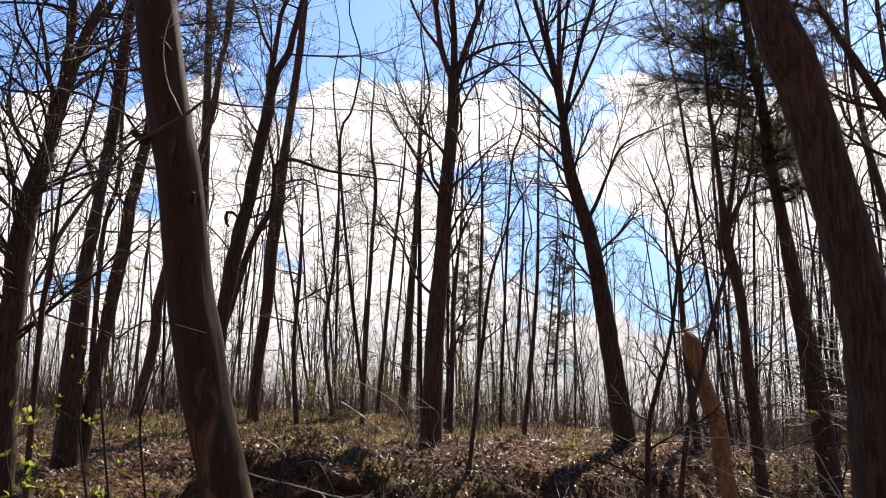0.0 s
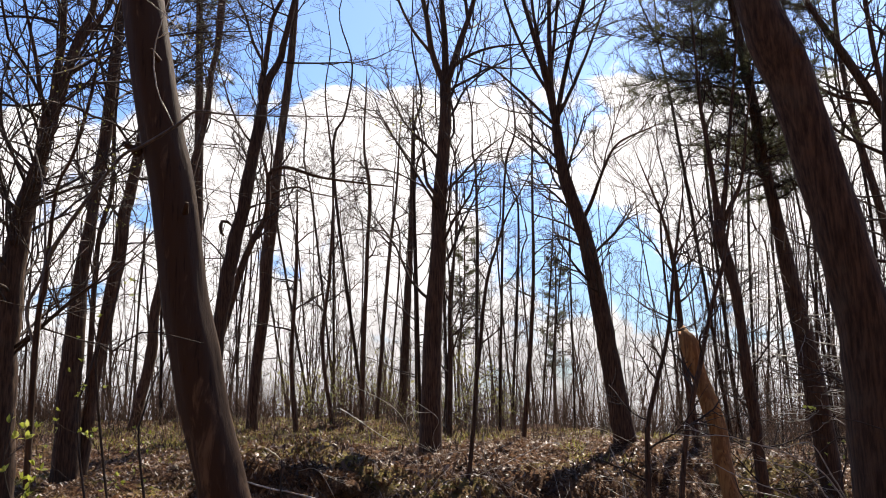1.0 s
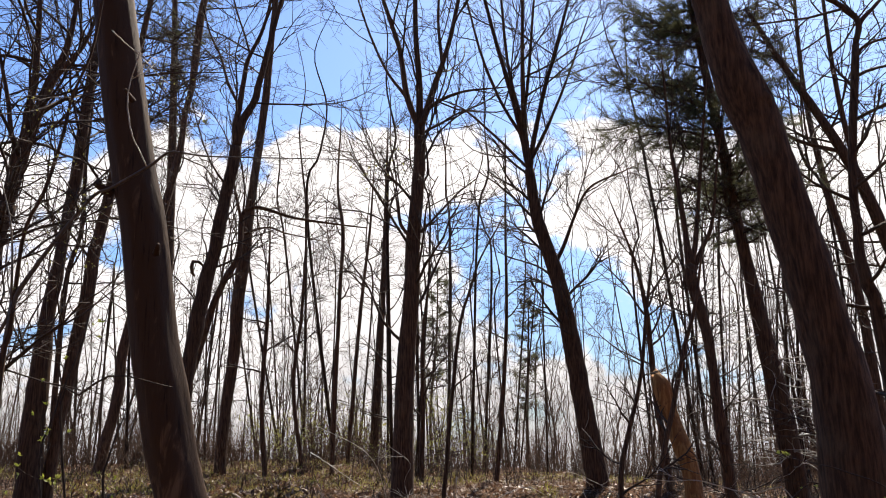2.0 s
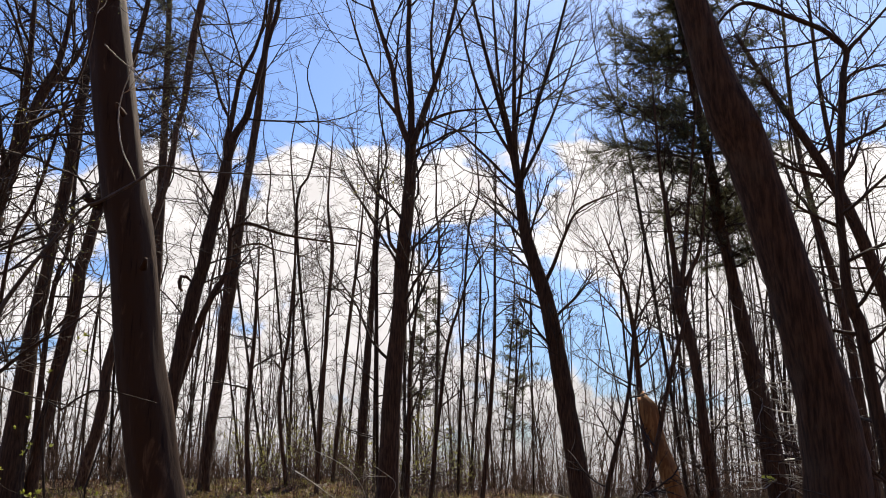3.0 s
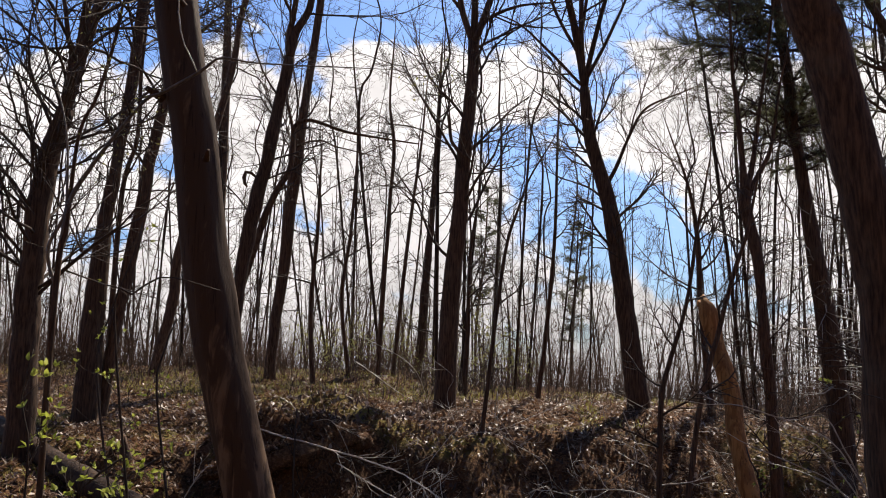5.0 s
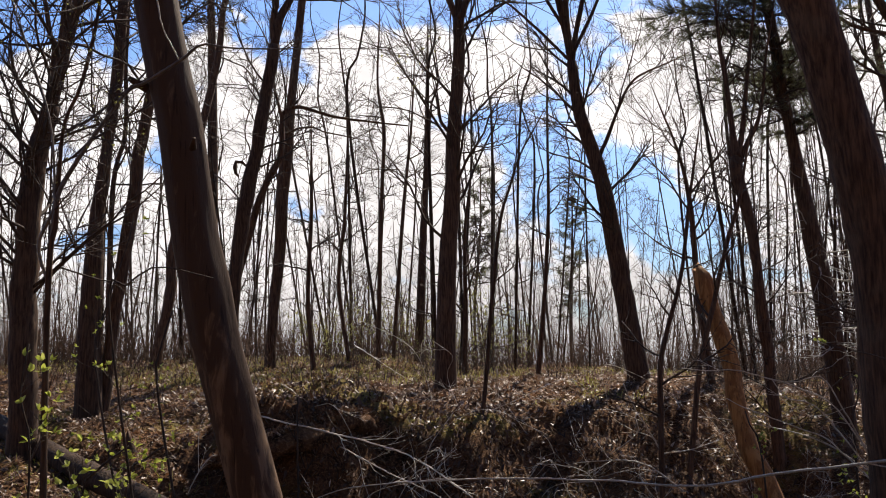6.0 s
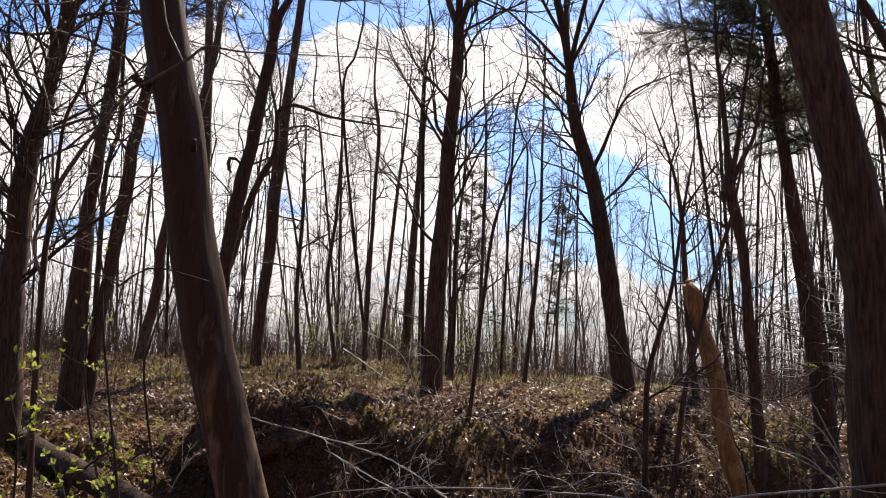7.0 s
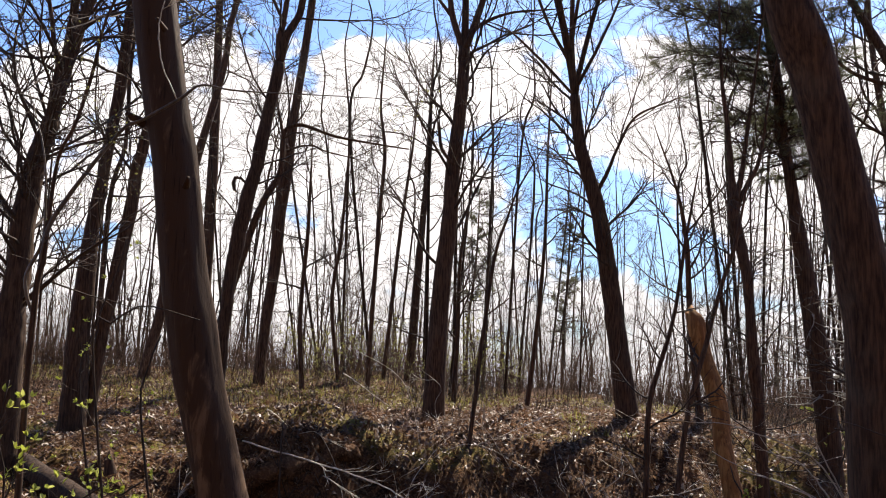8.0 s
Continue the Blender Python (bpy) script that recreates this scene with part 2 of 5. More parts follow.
# ---- mesh helpers ----
class Tubes:
    """Collects tapered tubes, leaves and other small pieces for one mesh."""

    def __init__(self):
        self.verts, self.quads, self.faces, self.count = [], [], [], 0

    def put(self, verts, faces):
        self.verts.append(np.asarray(verts, float))
        self.faces.extend([[i + self.count for i in f] for f in faces])
        self.count += len(verts)

    def put_many(self, verts):
        """Triangles or quads by the array, shaped (n, corners, 3)."""
        n, c, _ = verts.shape
        self.verts.append(verts.reshape(-1, 3))
        self.faces.extend((self.count + np.arange(n * c).reshape(n, c)).tolist())
        self.count += n * c

    def sticks(self, low, high, r_low, r_high):
        """Straight three-sided sticks between arrays of points."""
        n = len(low)
        a = np.arange(3) * 2 * math.pi / 3
        ring = np.stack([np.cos(a), np.sin(a), 0 * a], -1)[None]
        both = np.concatenate([low[:, None] + ring * r_low[:, None, None], high[:, None] + ring * r_high[:, None, None]], 1)
        c = self.count + np.arange(n)[:, None] * 6
        for j in range(3):
            m = (j + 1) % 3
            self.quads.append(np.concatenate([c + j, c + m, c + 3 + m, c + 3 + j], 1))
        self.verts.append(both.reshape(-1, 3))
        self.count += n * 6

    def tube(self, path, radii, sides=5, rough=0.0, rng=None):
        path, radii = np.asarray(path, float), np.asarray(radii, float)
        n = len(path)
        along = np.empty_like(path)
        along[1:-1], along[0], along[-1] = path[2:] - path[:-2], path[1] - path[0], path[-1] - path[-2]
        along /= np.sqrt((along * along).sum(1))[:, None] + 1e-9
        way = path[-1] - path[0]
        ref = np.eye(3)[int(np.argmin(np.abs(way)))]
        u = np.stack([along[:, 1] * ref[2] - along[:, 2] * ref[1], along[:, 2] * ref[0] - along[:, 0] * ref[2], along[:, 0] * ref[1] - along[:, 1] * ref[0]], -1)
        u /= np.sqrt((u * u).sum(1))[:, None] + 1e-9
        v = np.stack([along[:, 1] * u[:, 2] - along[:, 2] * u[:, 1], along[:, 2] * u[:, 0] - along[:, 0] * u[:, 2], along[:, 0] * u[:, 1] - along[:, 1] * u[:, 0]], -1)
        a = np.arange(sides) * 2 * math.pi / sides
        r = np.repeat(radii[:, None], sides, 1)
        if rough and rng is not None:
            r = r * (1 + rough * rng.standard_normal((n, sides)))
        ring = path[:, None] + r[..., None] * (np.cos(a)[None, :, None] * u[:, None] + np.sin(a)[None, :, None] * v[:, None])
        j = np.arange(sides)
        m = (j + 1) % sides
        low = self.count + np.arange(n - 1)[:, None] * sides
        self.quads.append(np.stack([low + j, low + m, low + sides + m, low + sides + j], -1).reshape(-1, 4))
        if sides > 4:
            self.faces.append([self.count + (n - 1) * sides + i for i in range(sides)])
            self.faces.append([self.count + i for i in reversed(range(sides))])
        self.verts.append(ring.reshape(-1, 3))
        self.count += n * sides

    def mesh(self, name, mat, origin=(0, 0, 0), smooth=True):
        data = bpy.data.meshes.new(name)
        verts = np.concatenate(self.verts) - np.asarray(origin, float)
        quads = np.concatenate(self.quads) if self.quads else np.zeros((0, 4), int)
        rest = np.array([i for f in self.faces for i in f], dtype=np.int64)
        sizes = np.array([4] * len(quads) + [len(f) for f in self.faces], dtype=np.int64)
        loops = np.concatenate([quads.ravel(), rest])
        data.vertices.add(len(verts))
        data.vertices.foreach_set("co", verts.ravel())
        data.loops.add(len(loops))
        data.loops.foreach_set("vertex_index", loops.astype(np.int32))
        data.polygons.add(len(sizes))
        data.polygons.foreach_set("loop_start", np.concatenate([[0], np.cumsum(sizes)[:-1]]).astype(np.int32))
        data.polygons.foreach_set("use_smooth", np.full(len(sizes), smooth))
        data.materials.append(mat)
        data.update(calc_edges=True)
        return data


def thing(name, origin, label, category, group="", kind=""):
    ob = new(name)
    ob.location = origin
    ob.empty_display_size = 0.2
    return tagged(ob, label, category, group, kind)


def part(name, tubes, mat, parent, label="", smooth=True, kind=""):
    ob = new(name, tubes.mesh(name, mat, (parent.parent or parent).matrix_basis.translation, smooth))
    ob.parent = parent
    return tagged(ob, label, kind=kind)


def spline(ctrl, per=6):
    """A smooth curve through control points (x, y, z, radius)."""
    c = np.asarray(ctrl, float)
    c = np.vstack([2 * c[0] - c[1], c, 2 * c[-1] - c[-2]])
    out = []
    for i in range(1, len(c) - 2):
        p0, p1, p2, p3 = c[i - 1 : i + 3]
        for s in np.arange(per) / per:
            out.append(0.5 * (2 * p1 + (p2 - p0) * s + (2 * p0 - 5 * p1 + 4 * p2 - p3) * s**2 + (3 * p1 - p0 - 3 * p2 + p3) * s**3))
    out.append(c[-2])
    out = np.array(out)
    out[:, 3] = np.maximum(out[:, 3], 0.002)
    # even steps along the curve
    run = np.concatenate([[0], np.cumsum(np.linalg.norm(np.diff(out[:, :3], axis=0), axis=1))])
    even = np.linspace(0, run[-1], len(out))
    return np.stack([np.interp(even, run, out[:, i]) for i in range(4)], -1)


def unit(v):
    return v / (np.linalg.norm(v) + 1e-9)


def aside(d, angle, rng, flat=0.0):
    """A direction at that angle to d, at a random turn about it."""
    r = rng.standard_normal(3)
    r[2] *= 1 - flat
    side = unit(r - d * (r @ d))
    return unit(d * math.cos(angle) + side * math.sin(angle))


def grow(out, tips, rng, p, d, length, radius, level, last, spread=0.75, wander=0.13, rise=0.06, least=0.004, kids=5):
    """A branch with its twigs."""
    n = 7 if level == 0 else 5 if level == 1 else 4
    pts, ways, q = [p], [d], p
    for i in range(n):
        d = unit(d + rng.standard_normal(3) * wander + np.array((0, 0, rise)))
        q = q + d * length / n
        pts.append(q)
        ways.append(d)
    out.tube(pts, np.linspace(max(radius, least), max(radius * 0.3, least * 0.6), n + 1), (6, 5, 4, 3, 3)[level])
    if level == last:
        tips.append((q, d))
        return
    for i in range(kids if level else kids + 2):
        t = 0.18 + 0.8 * (i + rng.random()) / (kids + (0 if level else 2))
        j = min(int(t * n), n - 1)
        at = pts[j] + (pts[j + 1] - pts[j]) * (t * n - j)
        way = aside(ways[j], spread * rng.uniform(0.65, 1.25), rng, 0.2)
        grow(out, tips, rng, at, way, length * rng.uniform(0.36, 0.7) * (1.15 - 0.5 * t), radius * (0.62 - 0.3 * t), level + 1, last, spread, wander * 1.1, rise, least, kids)


def noise2(x, y, seed=0):
    """Smooth value noise on arrays, about -1 to 1."""
    xi, yi = np.floor(x).astype(int), np.floor(y).astype(int)
    fx, fy = x - xi, y - yi
    fx, fy = fx * fx * (3 - 2 * fx), fy * fy * (3 - 2 * fy)

    def h(a, b):
        n = np.sin(a * 127.1 + b * 311.7 + seed * 74.7) * 43758.5453
        return (n - np.floor(n)) * 2 - 1

    return (h(xi, yi) * (1 - fx) + h(xi + 1, yi) * fx) * (1 - fy) + (h(xi, yi + 1) * (1 - fx) + h(xi + 1, yi + 1) * fx) * fy


def step(a, b, v):
    t = np.clip((v - a) / (b - a), 0, 1)
    return t * t * (3 - 2 * t)


def ground_z(x, y):
    """The lie of the land: a flat by the camera, a ditch, then a bank up to a wooded terrace."""
    x, y = np.asarray(x, float), np.asarray(y, float)
    slope = step(-2.5, -4.2, x)
    foot = 9.2 - 3.8 * slope + 0.9 * step(3.0, 6.0, x)
    crest = 13.0 + 2.6 * step(-2.6, -5.5, x) + 1.2 * step(1.0, 3.0, x) + 1.4 * step(4.2, 7.5, x) - 2.2 * step(0.2, -1.8, x) * (1 - step(-2.5, -3.6, x))
    wob = 0.5 * noise2(x * 0.55, y * 0.2, 3)
    # the bank stands steep over the ditch and runs out to an even slope at its end
    t = np.clip((y - foot - wob) / (crest - foot), 0, 1)
    lip = 0.14 + 0.31 * step(1.8, -0.6, x)
    steep = (1 - lip) * t + lip * step(0.62, 1.0, t)
    rise = steep + (step(foot, crest, y) - steep) * slope
    deep = -1.15 * (1 - step(-2.0, -3.6, x))
    z = deep * step(4.9, 8.3, y) + (0.88 - deep) * rise
    rough = 1 + 1.3 * np.exp(-(((y - 10.0) / 2.2) ** 2))
    z = z + 0.07 * noise2(x * 0.9, y * 0.9, 1) + 0.06 * rough * noise2(x * 2.3, y * 2.3, 2) + 0.03 * rough * noise2(x * 5.5, y * 5.5, 4)
    # the terrace goes on rising towards the maples
    z = z + 0.5 * step(12.5, 24.0, y) * step(3.0, -3.0, x)
    # past the hummock the terrace tips over into a bank that the sun only grazes
    sheer = 1 - step(0.2, 1.2, x)
    edge = 12.5 + 0.35 * noise2(x * 0.7, 0 * x + 3.0, 12) + 1.3 * step(3.0, 4.4, x) + 1.6 * step(4.6, 7.0, x) - 1.15 * sheer
    run = 3.1 - 1.4 * sheer
    t = np.clip((y - edge + run + 0.3 * noise2(x * 1.3, y * 1.0, 13)) / run, 0, 1)
    bank = -1.15 * step(4.9, 8.3, y) + (0.70 + 1.15) * (0.6 * t + 0.4 * step(0.0, 1.0, t)) + 0.22 * step(edge, edge + 2.4, y)
    bank = bank + 0.07 * noise2(x * 0.9, y * 0.9, 1) + 0.06 * rough * noise2(x * 2.3, y * 2.3, 2) + 0.035 * rough * noise2(x * 5.5, y * 5.5, 4)
    z = z + (bank - z) * step(-1.6, -0.3, x)
    # the terrace sinks towards the pine
    z = z - 0.55 * step(3.5, 9.0, x) * step(11.5, 15.0, y)
    # root-bound hummock with an undercut face beside the snag
    z = z + 0.30 * np.exp(-(((x + 2.15) / 0.75) ** 2 + ((y - 12.1) / 0.55) ** 2))
    z = z + 0.22 * np.exp(-(((x + 3.1) / 0.8) ** 2 + ((y - 10.2) / 0.6) ** 2))
    # an unseen hillside added behind the flat to block skylight from there
    z = z + 15.0 * step(-3.0, -30.0, y)
    far = np.clip(y - 30, 0, None)
    # past the terrace the land falls away
    return z - 0.05 * far * step(0, 12, far) + 0.5 * noise2(x * 0.03, y * 0.03, 5) * np.clip(far / 60, 0, 1)


# ---- ground ----
def build_ground():
    def spaced(lo, fine_lo, fine_hi, hi, step_, grow_):
        a = list(np.arange(fine_lo, fine_hi, step_))
        s, v = step_, fine_hi
        while v < hi:
            a.append(v)
            s *= grow_
            v += s
        a.append(hi)
        s, v, b = step_, fine_lo, []
        while v > lo:
            s *= grow_
            v -= s
            b.append(v)
        b.append(lo)
        return np.array(b[::-1] + a)

    xs, ys = spaced(-900, -9, 9, 900, 0.12, 1.16), spaced(-200, 3, 20, 1500, 0.12, 1.13)
    gx, gy = np.meshgrid(xs, ys)
    gz = ground_z(gx, gy)
    nx, ny = len(xs), len(ys)
    verts = np.stack([gx, gy, gz], -1).reshape(-1, 3)
    i = (np.arange(ny - 1)[:, None] * nx + np.arange(nx - 1)[None]).ravel()
    faces = np.stack([i, i + 1, i + 1 + nx, i + nx], -1)
    data = bpy.data.meshes.new("ground")
    data.from_pydata(verts.tolist(), [], faces.tolist())
    data.polygons.foreach_set("use_smooth", [True] * len(data.polygons))
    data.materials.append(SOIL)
    tagged(new("ground", data), "brown woodland soil with a ditch and a bank", "ground", kind="structure")


build_ground()


# ---- trees ----
def hardwood(name, stems, label, seed, boughs=12, low=0.35, length=2.2, last=2, mat=None, group="large trees", sides=12, category="tree",
             spread=0.85, angle=1.2, rise=0.03, least=0.0037, kids=4, buds=0, flare=1.15, bough=0.022, limb_mat=None):
    """A leafless tree: a trunk, the stems it forks into, and a crown of boughs and twigs. stems: control points of each."""
    rng = np.random.default_rng(seed)
    mat = mat or BARK
    x, y, z, r = stems[0][0]
    base = thing(name, (x, y, float(ground_z(x, y)) - 0.05), label, category, group)
    crown, tips = Tubes(), []
    for i, ctrl in enumerate(stems):
        ctrl = [list(c) for c in ctrl]
        if i == 0:
            ctrl[0][2] = float(ground_z(x, y)) - 0.12
        if i or len(stems) == 1:
            # the leader runs out into a thin tip
            a, b = np.array(ctrl[-2]), np.array(ctrl[-1])
            ctrl.append([*(b[:3] + unit(b[:3] - a[:3]) * max(0.3, b[3] * 45)), 0.002])
        path = spline(ctrl, 7)
        wob = np.cumsum(rng.standard_normal((len(path), 2)), 0)
        wob -= np.linspace(wob[0], wob[-1], len(wob))
        path[:, :2] += wob * np.minimum(path[:, 3:4], 0.12) * 0.05
        radii = path[:, 3].copy()
        if i == 0:
            up = path[:, 2] - path[0, 2]
            radii *= 1 + (flare - 1) * np.exp(-up / (2.2 * r))
        one = Tubes()
        one.tube(path[:, :3], radii, sides if i == 0 else 8, 0.03, rng)
        part("trunk" if i == 0 else "limb", one, mat if i == 0 else limb_mat or mat, base)
        n = boughs if i == 0 else max(4, boughs // 2)
        start = low if i == 0 else 0.12
        for b in range(n):
            t = start + (1 - start) * (b + rng.random()) / n
            j = min(int(t * (len(path) - 1)), len(path) - 2)
            d = unit(path[j + 1, :3] - path[j, :3])
            way = aside(d, angle * rng.uniform(0.7, 1.2) * (1.1 - 0.35 * t), rng, 0.3)
            grow(crown, tips, rng, path[j, :3], way, length * rng.uniform(0.55, 1.1) * (1.15 - 0.45 * t), min(path[j, 3] * (0.36 if path[j, 3] > 0.05 else 0.5), bough), 0, last,
                 spread, 0.125, rise, least, kids)
    if crown.count:
        twigs = part("crown", crown, TWIG, base)
        if buds:
            leaves(twigs, "young_leaf", tips, rng, buds)
    return base


def leaves(base, name, tips, rng, size):
    """Small folded leaves at the ends of twigs."""
    out = Tubes()
    for q, d in tips:
        for _ in range(2):
            way = unit(d + rng.standard_normal(3) * 0.7)
            side = unit(np.cross(way, rng.standard_normal(3)))
            s = size * rng.uniform(0.6, 1.3)
            p = q + way * 0.004
            out.put([p, p + way * s * 0.5 + side * s * 0.28, p + way * s, p + way * s * 0.5 - side * s * 0.28], [(0, 1, 2), (0, 2, 3)])
    part(name, out, BUDS, base, "small fresh green leaves", smooth=False, kind="stuff")


hardwood("leaning_maple", [
    [(-4.97, 10, 0.60, 0.1572), (-4.96, 10, 1.69, 0.1512), (-4.97, 10, 2.33, 0.1468), (-4.95, 10, 2.66, 0.1413), (-4.93, 10, 2.98, 0.1290), (-4.94, 10, 3.38, 0.1364), (-4.86, 10, 3.99, 0.1182), (-4.72, 10, 4.55, 0.0995)],
    [(-4.72, 10, 4.55, 0.0620), (-4.60, 10, 5.40, 0.0620), (-4.58, 10, 5.69, 0.0536), (-4.54, 10, 6.20, 0.0452), (-4.55, 10, 6.80, 0.0368), (-4.57, 10, 7.34, 0.0284), (-4.59, 10, 8.29, 0.0200)],
    [(-4.72, 10, 4.55, 0.0660), (-4.51, 10, 5.51, 0.0660), (-4.45, 10, 5.69, 0.0587), (-4.36, 10, 6.05, 0.0513), (-4.21, 10, 6.42, 0.0440), (-4.15, 10, 6.72, 0.0367), (-4.10, 10, 7.18, 0.0293), (-4.08, 10, 8.13, 0.0220)],
    [(-4.72, 10, 4.55, 0.0400), (-4.35, 10, 5.98, 0.0400), (-4.17, 10, 6.29, 0.0338), (-3.98, 10, 6.57, 0.0275), (-3.88, 10, 6.88, 0.0212), (-3.78, 10, 7.34, 0.0150)],
    [(-4.94, 10, 3.38, 0.0450), (-4.71, 10, 5.12, 0.0400), (-4.76, 10, 5.40, 0.0338), (-4.83, 10, 5.84, 0.0275), (-4.96, 10, 6.35, 0.0212), (-5.11, 10, 6.96, 0.0150)],
], "bare grey-brown maple forking low into two stems", 11, boughs=26, low=0.45, length=2.6, kids=4, least=0.0033)
hardwood("bare_tree", [
    [(-5.28, 12.5, 0.60, 0.183), (-5.28, 12.5, 2.11, 0.160), (-5.23, 12.5, 2.89, 0.136), (-5.18, 12.5, 3.69, 0.098), (-5.12, 12.5, 4.10, 0.103), (-5.08, 12.5, 4.52, 0.079), (-4.98, 12.5, 5.37, 0.085), (-4.88, 12.5, 6.70, 0.079), (-4.55, 12.5, 10.37, 0.030)],
], "tall bare dark-barked tree leaning above leaf litter", 12, boughs=26, length=2.6, low=0.5, least=0.0033)
hardwood("bare_tree", [
    [(-5.17, 12.7, 0.70, 0.092), (-5.07, 12.7, 1.72, 0.088), (-4.98, 12.7, 2.50, 0.090), (-4.93, 12.7, 2.90, 0.098), (-4.80, 12.7, 3.72, 0.100), (-4.73, 12.7, 4.13, 0.097), (-4.70, 12.7, 4.56, 0.093), (-4.54, 12.7, 5.43, 0.078), (-3.78, 12.7, 10.59, 0.020)],
], "bare dark-barked tree leaning beside its twin", 13, boughs=22, length=2.4, least=0.0033)
hardwood("young_tree", [
    [(-5.42, 13.5, 0.88, 0.0531), (-5.39, 13.5, 4.1, 0.0383), (-5.2, 13.5, 5.09, 0.0339), (-5.21, 13.5, 6.25, 0.0304), (-5.18, 13.5, 7.02, 0.027), (-5.15, 13.5, 8.82, 0.0191)],
], "slim bare young tree among larger trunks", 14, boughs=9, group="young trees")
hardwood("bare_tree", [
    [(-7.00, 20, 0.90, 0.144), (-6.88, 20, 1.75, 0.122), (-6.62, 20, 2.98, 0.124), (-6.52, 20, 4.26, 0.113), (-5.58, 20, 8.30, 0.086), (-5.41, 20, 9.74, 0.073), (-5.26, 20, 10.47, 0.081), (-5.14, 20, 11.98, 0.096), (-4.62, 20, 16.43, 0.040)],
], "bare dark tree leaning behind the barkless snag", 15, boughs=12, length=3.0, low=0.45, least=0.0035)
forked = hardwood("bare_tree", [
    [(-4.20, 16, 0.90, 0.119), (-4.06, 16, 3.19, 0.120), (-4.01, 16, 3.70, 0.136), (-3.83, 16, 4.75, 0.138), (-3.71, 16, 5.29, 0.119), (-3.63, 16, 5.83, 0.130), (-3.53, 16, 6.39, 0.115), (-3.39, 16, 6.95, 0.116), (-3.33, 16, 7.40, 0.112)],
    [(-3.33, 16, 7.40, 0.0850), (-3.22, 16, 7.92, 0.0820), (-3.02, 16, 8.33, 0.0733), (-2.94, 16, 8.69, 0.0647), (-2.80, 16, 9.29, 0.0560), (-2.67, 16, 9.89, 0.0473), (-2.50, 16, 10.64, 0.0387), (-2.30, 16, 11.91, 0.0300)],
    [(-3.33, 16, 7.40, 0.0700), (-3.34, 16, 7.92, 0.0660), (-3.29, 16, 8.22, 0.0587), (-3.23, 16, 8.69, 0.0513), (-3.15, 16, 9.23, 0.0440), (-2.91, 16, 9.77, 0.0367), (-2.75, 16, 10.39, 0.0293), (-2.68, 16, 11.27, 0.0220)],
    [(-3.28, 16, 8.22, 0.0350), (-3.52, 16, 8.69, 0.0293), (-3.70, 16, 9.29, 0.0235), (-3.92, 16, 9.78, 0.0178), (-4.08, 16, 10.40, 0.0120)],
], "bare tree forked into two close stems", 16, boughs=11, length=2.8, low=0.5, least=0.0035)
broken = Tubes()
broken.tube([(-3.86, 16.00, 5.05), (-3.93, 15.90, 5.12), (-4.02, 15.85, 5.12), (-4.05, 15.85, 5.02), (-4.03, 15.85, 4.90), (-3.98, 15.85, 4.84)], (0.02, 0.03, 0.035, 0.04, 0.032, 0.015), 7)
part("hanging_stub", broken, BARK, forked, "broken curled bough end")
hardwood("bare_tree", [
    [(-3.97, 18.5, 0.90, 0.123), (-3.95, 18.5, 1.69, 0.113), (-3.77, 18.5, 3.42, 0.122), (-3.69, 18.5, 4.62, 0.136), (-3.57, 18.5, 5.85, 0.137), (-3.45, 18.5, 7.12, 0.097), (-3.23, 18.5, 9.11, 0.087), (-3.12, 18.5, 10.49, 0.076), (-2.72, 18.5, 16.07, 0.030)],
], "straight bare tree with grey-brown bark", 17, boughs=11, length=2.8, low=0.5, least=0.0035)
hardwood("crooked_tree", [
    [(-4.89, 17, 0.90, 0.088), (-3.90, 17, 4.50, 0.070), (-3.45, 17, 5.45, 0.060), (-3.40, 17, 6.28, 0.050), (-3.29, 17, 6.42, 0.044), (-3.00, 17, 6.46, 0.039), (-2.34, 17, 6.24, 0.029), (-1.44, 17, 6.09, 0.019), (-0.87, 17, 6.01, 0.014)],
    [(-3.38, 17, 6.09, 0.0350), (-3.46, 17, 6.50, 0.0308), (-3.54, 17, 6.86, 0.0266), (-3.57, 17, 7.28, 0.0224), (-3.52, 17, 7.71, 0.0182), (-3.39, 17, 8.07, 0.0140)],
    [(-3.31, 17, 5.91, 0.0250), (-3.07, 17, 6.02, 0.0220), (-2.79, 17, 6.04, 0.0190), (-2.56, 17, 5.94, 0.0160), (-2.23, 17, 5.86, 0.0130), (-1.89, 17, 5.78, 0.0100)],
], "crooked slim tree with an arching bough", 18, boughs=10, length=1.3, low=0.5, group="young trees")
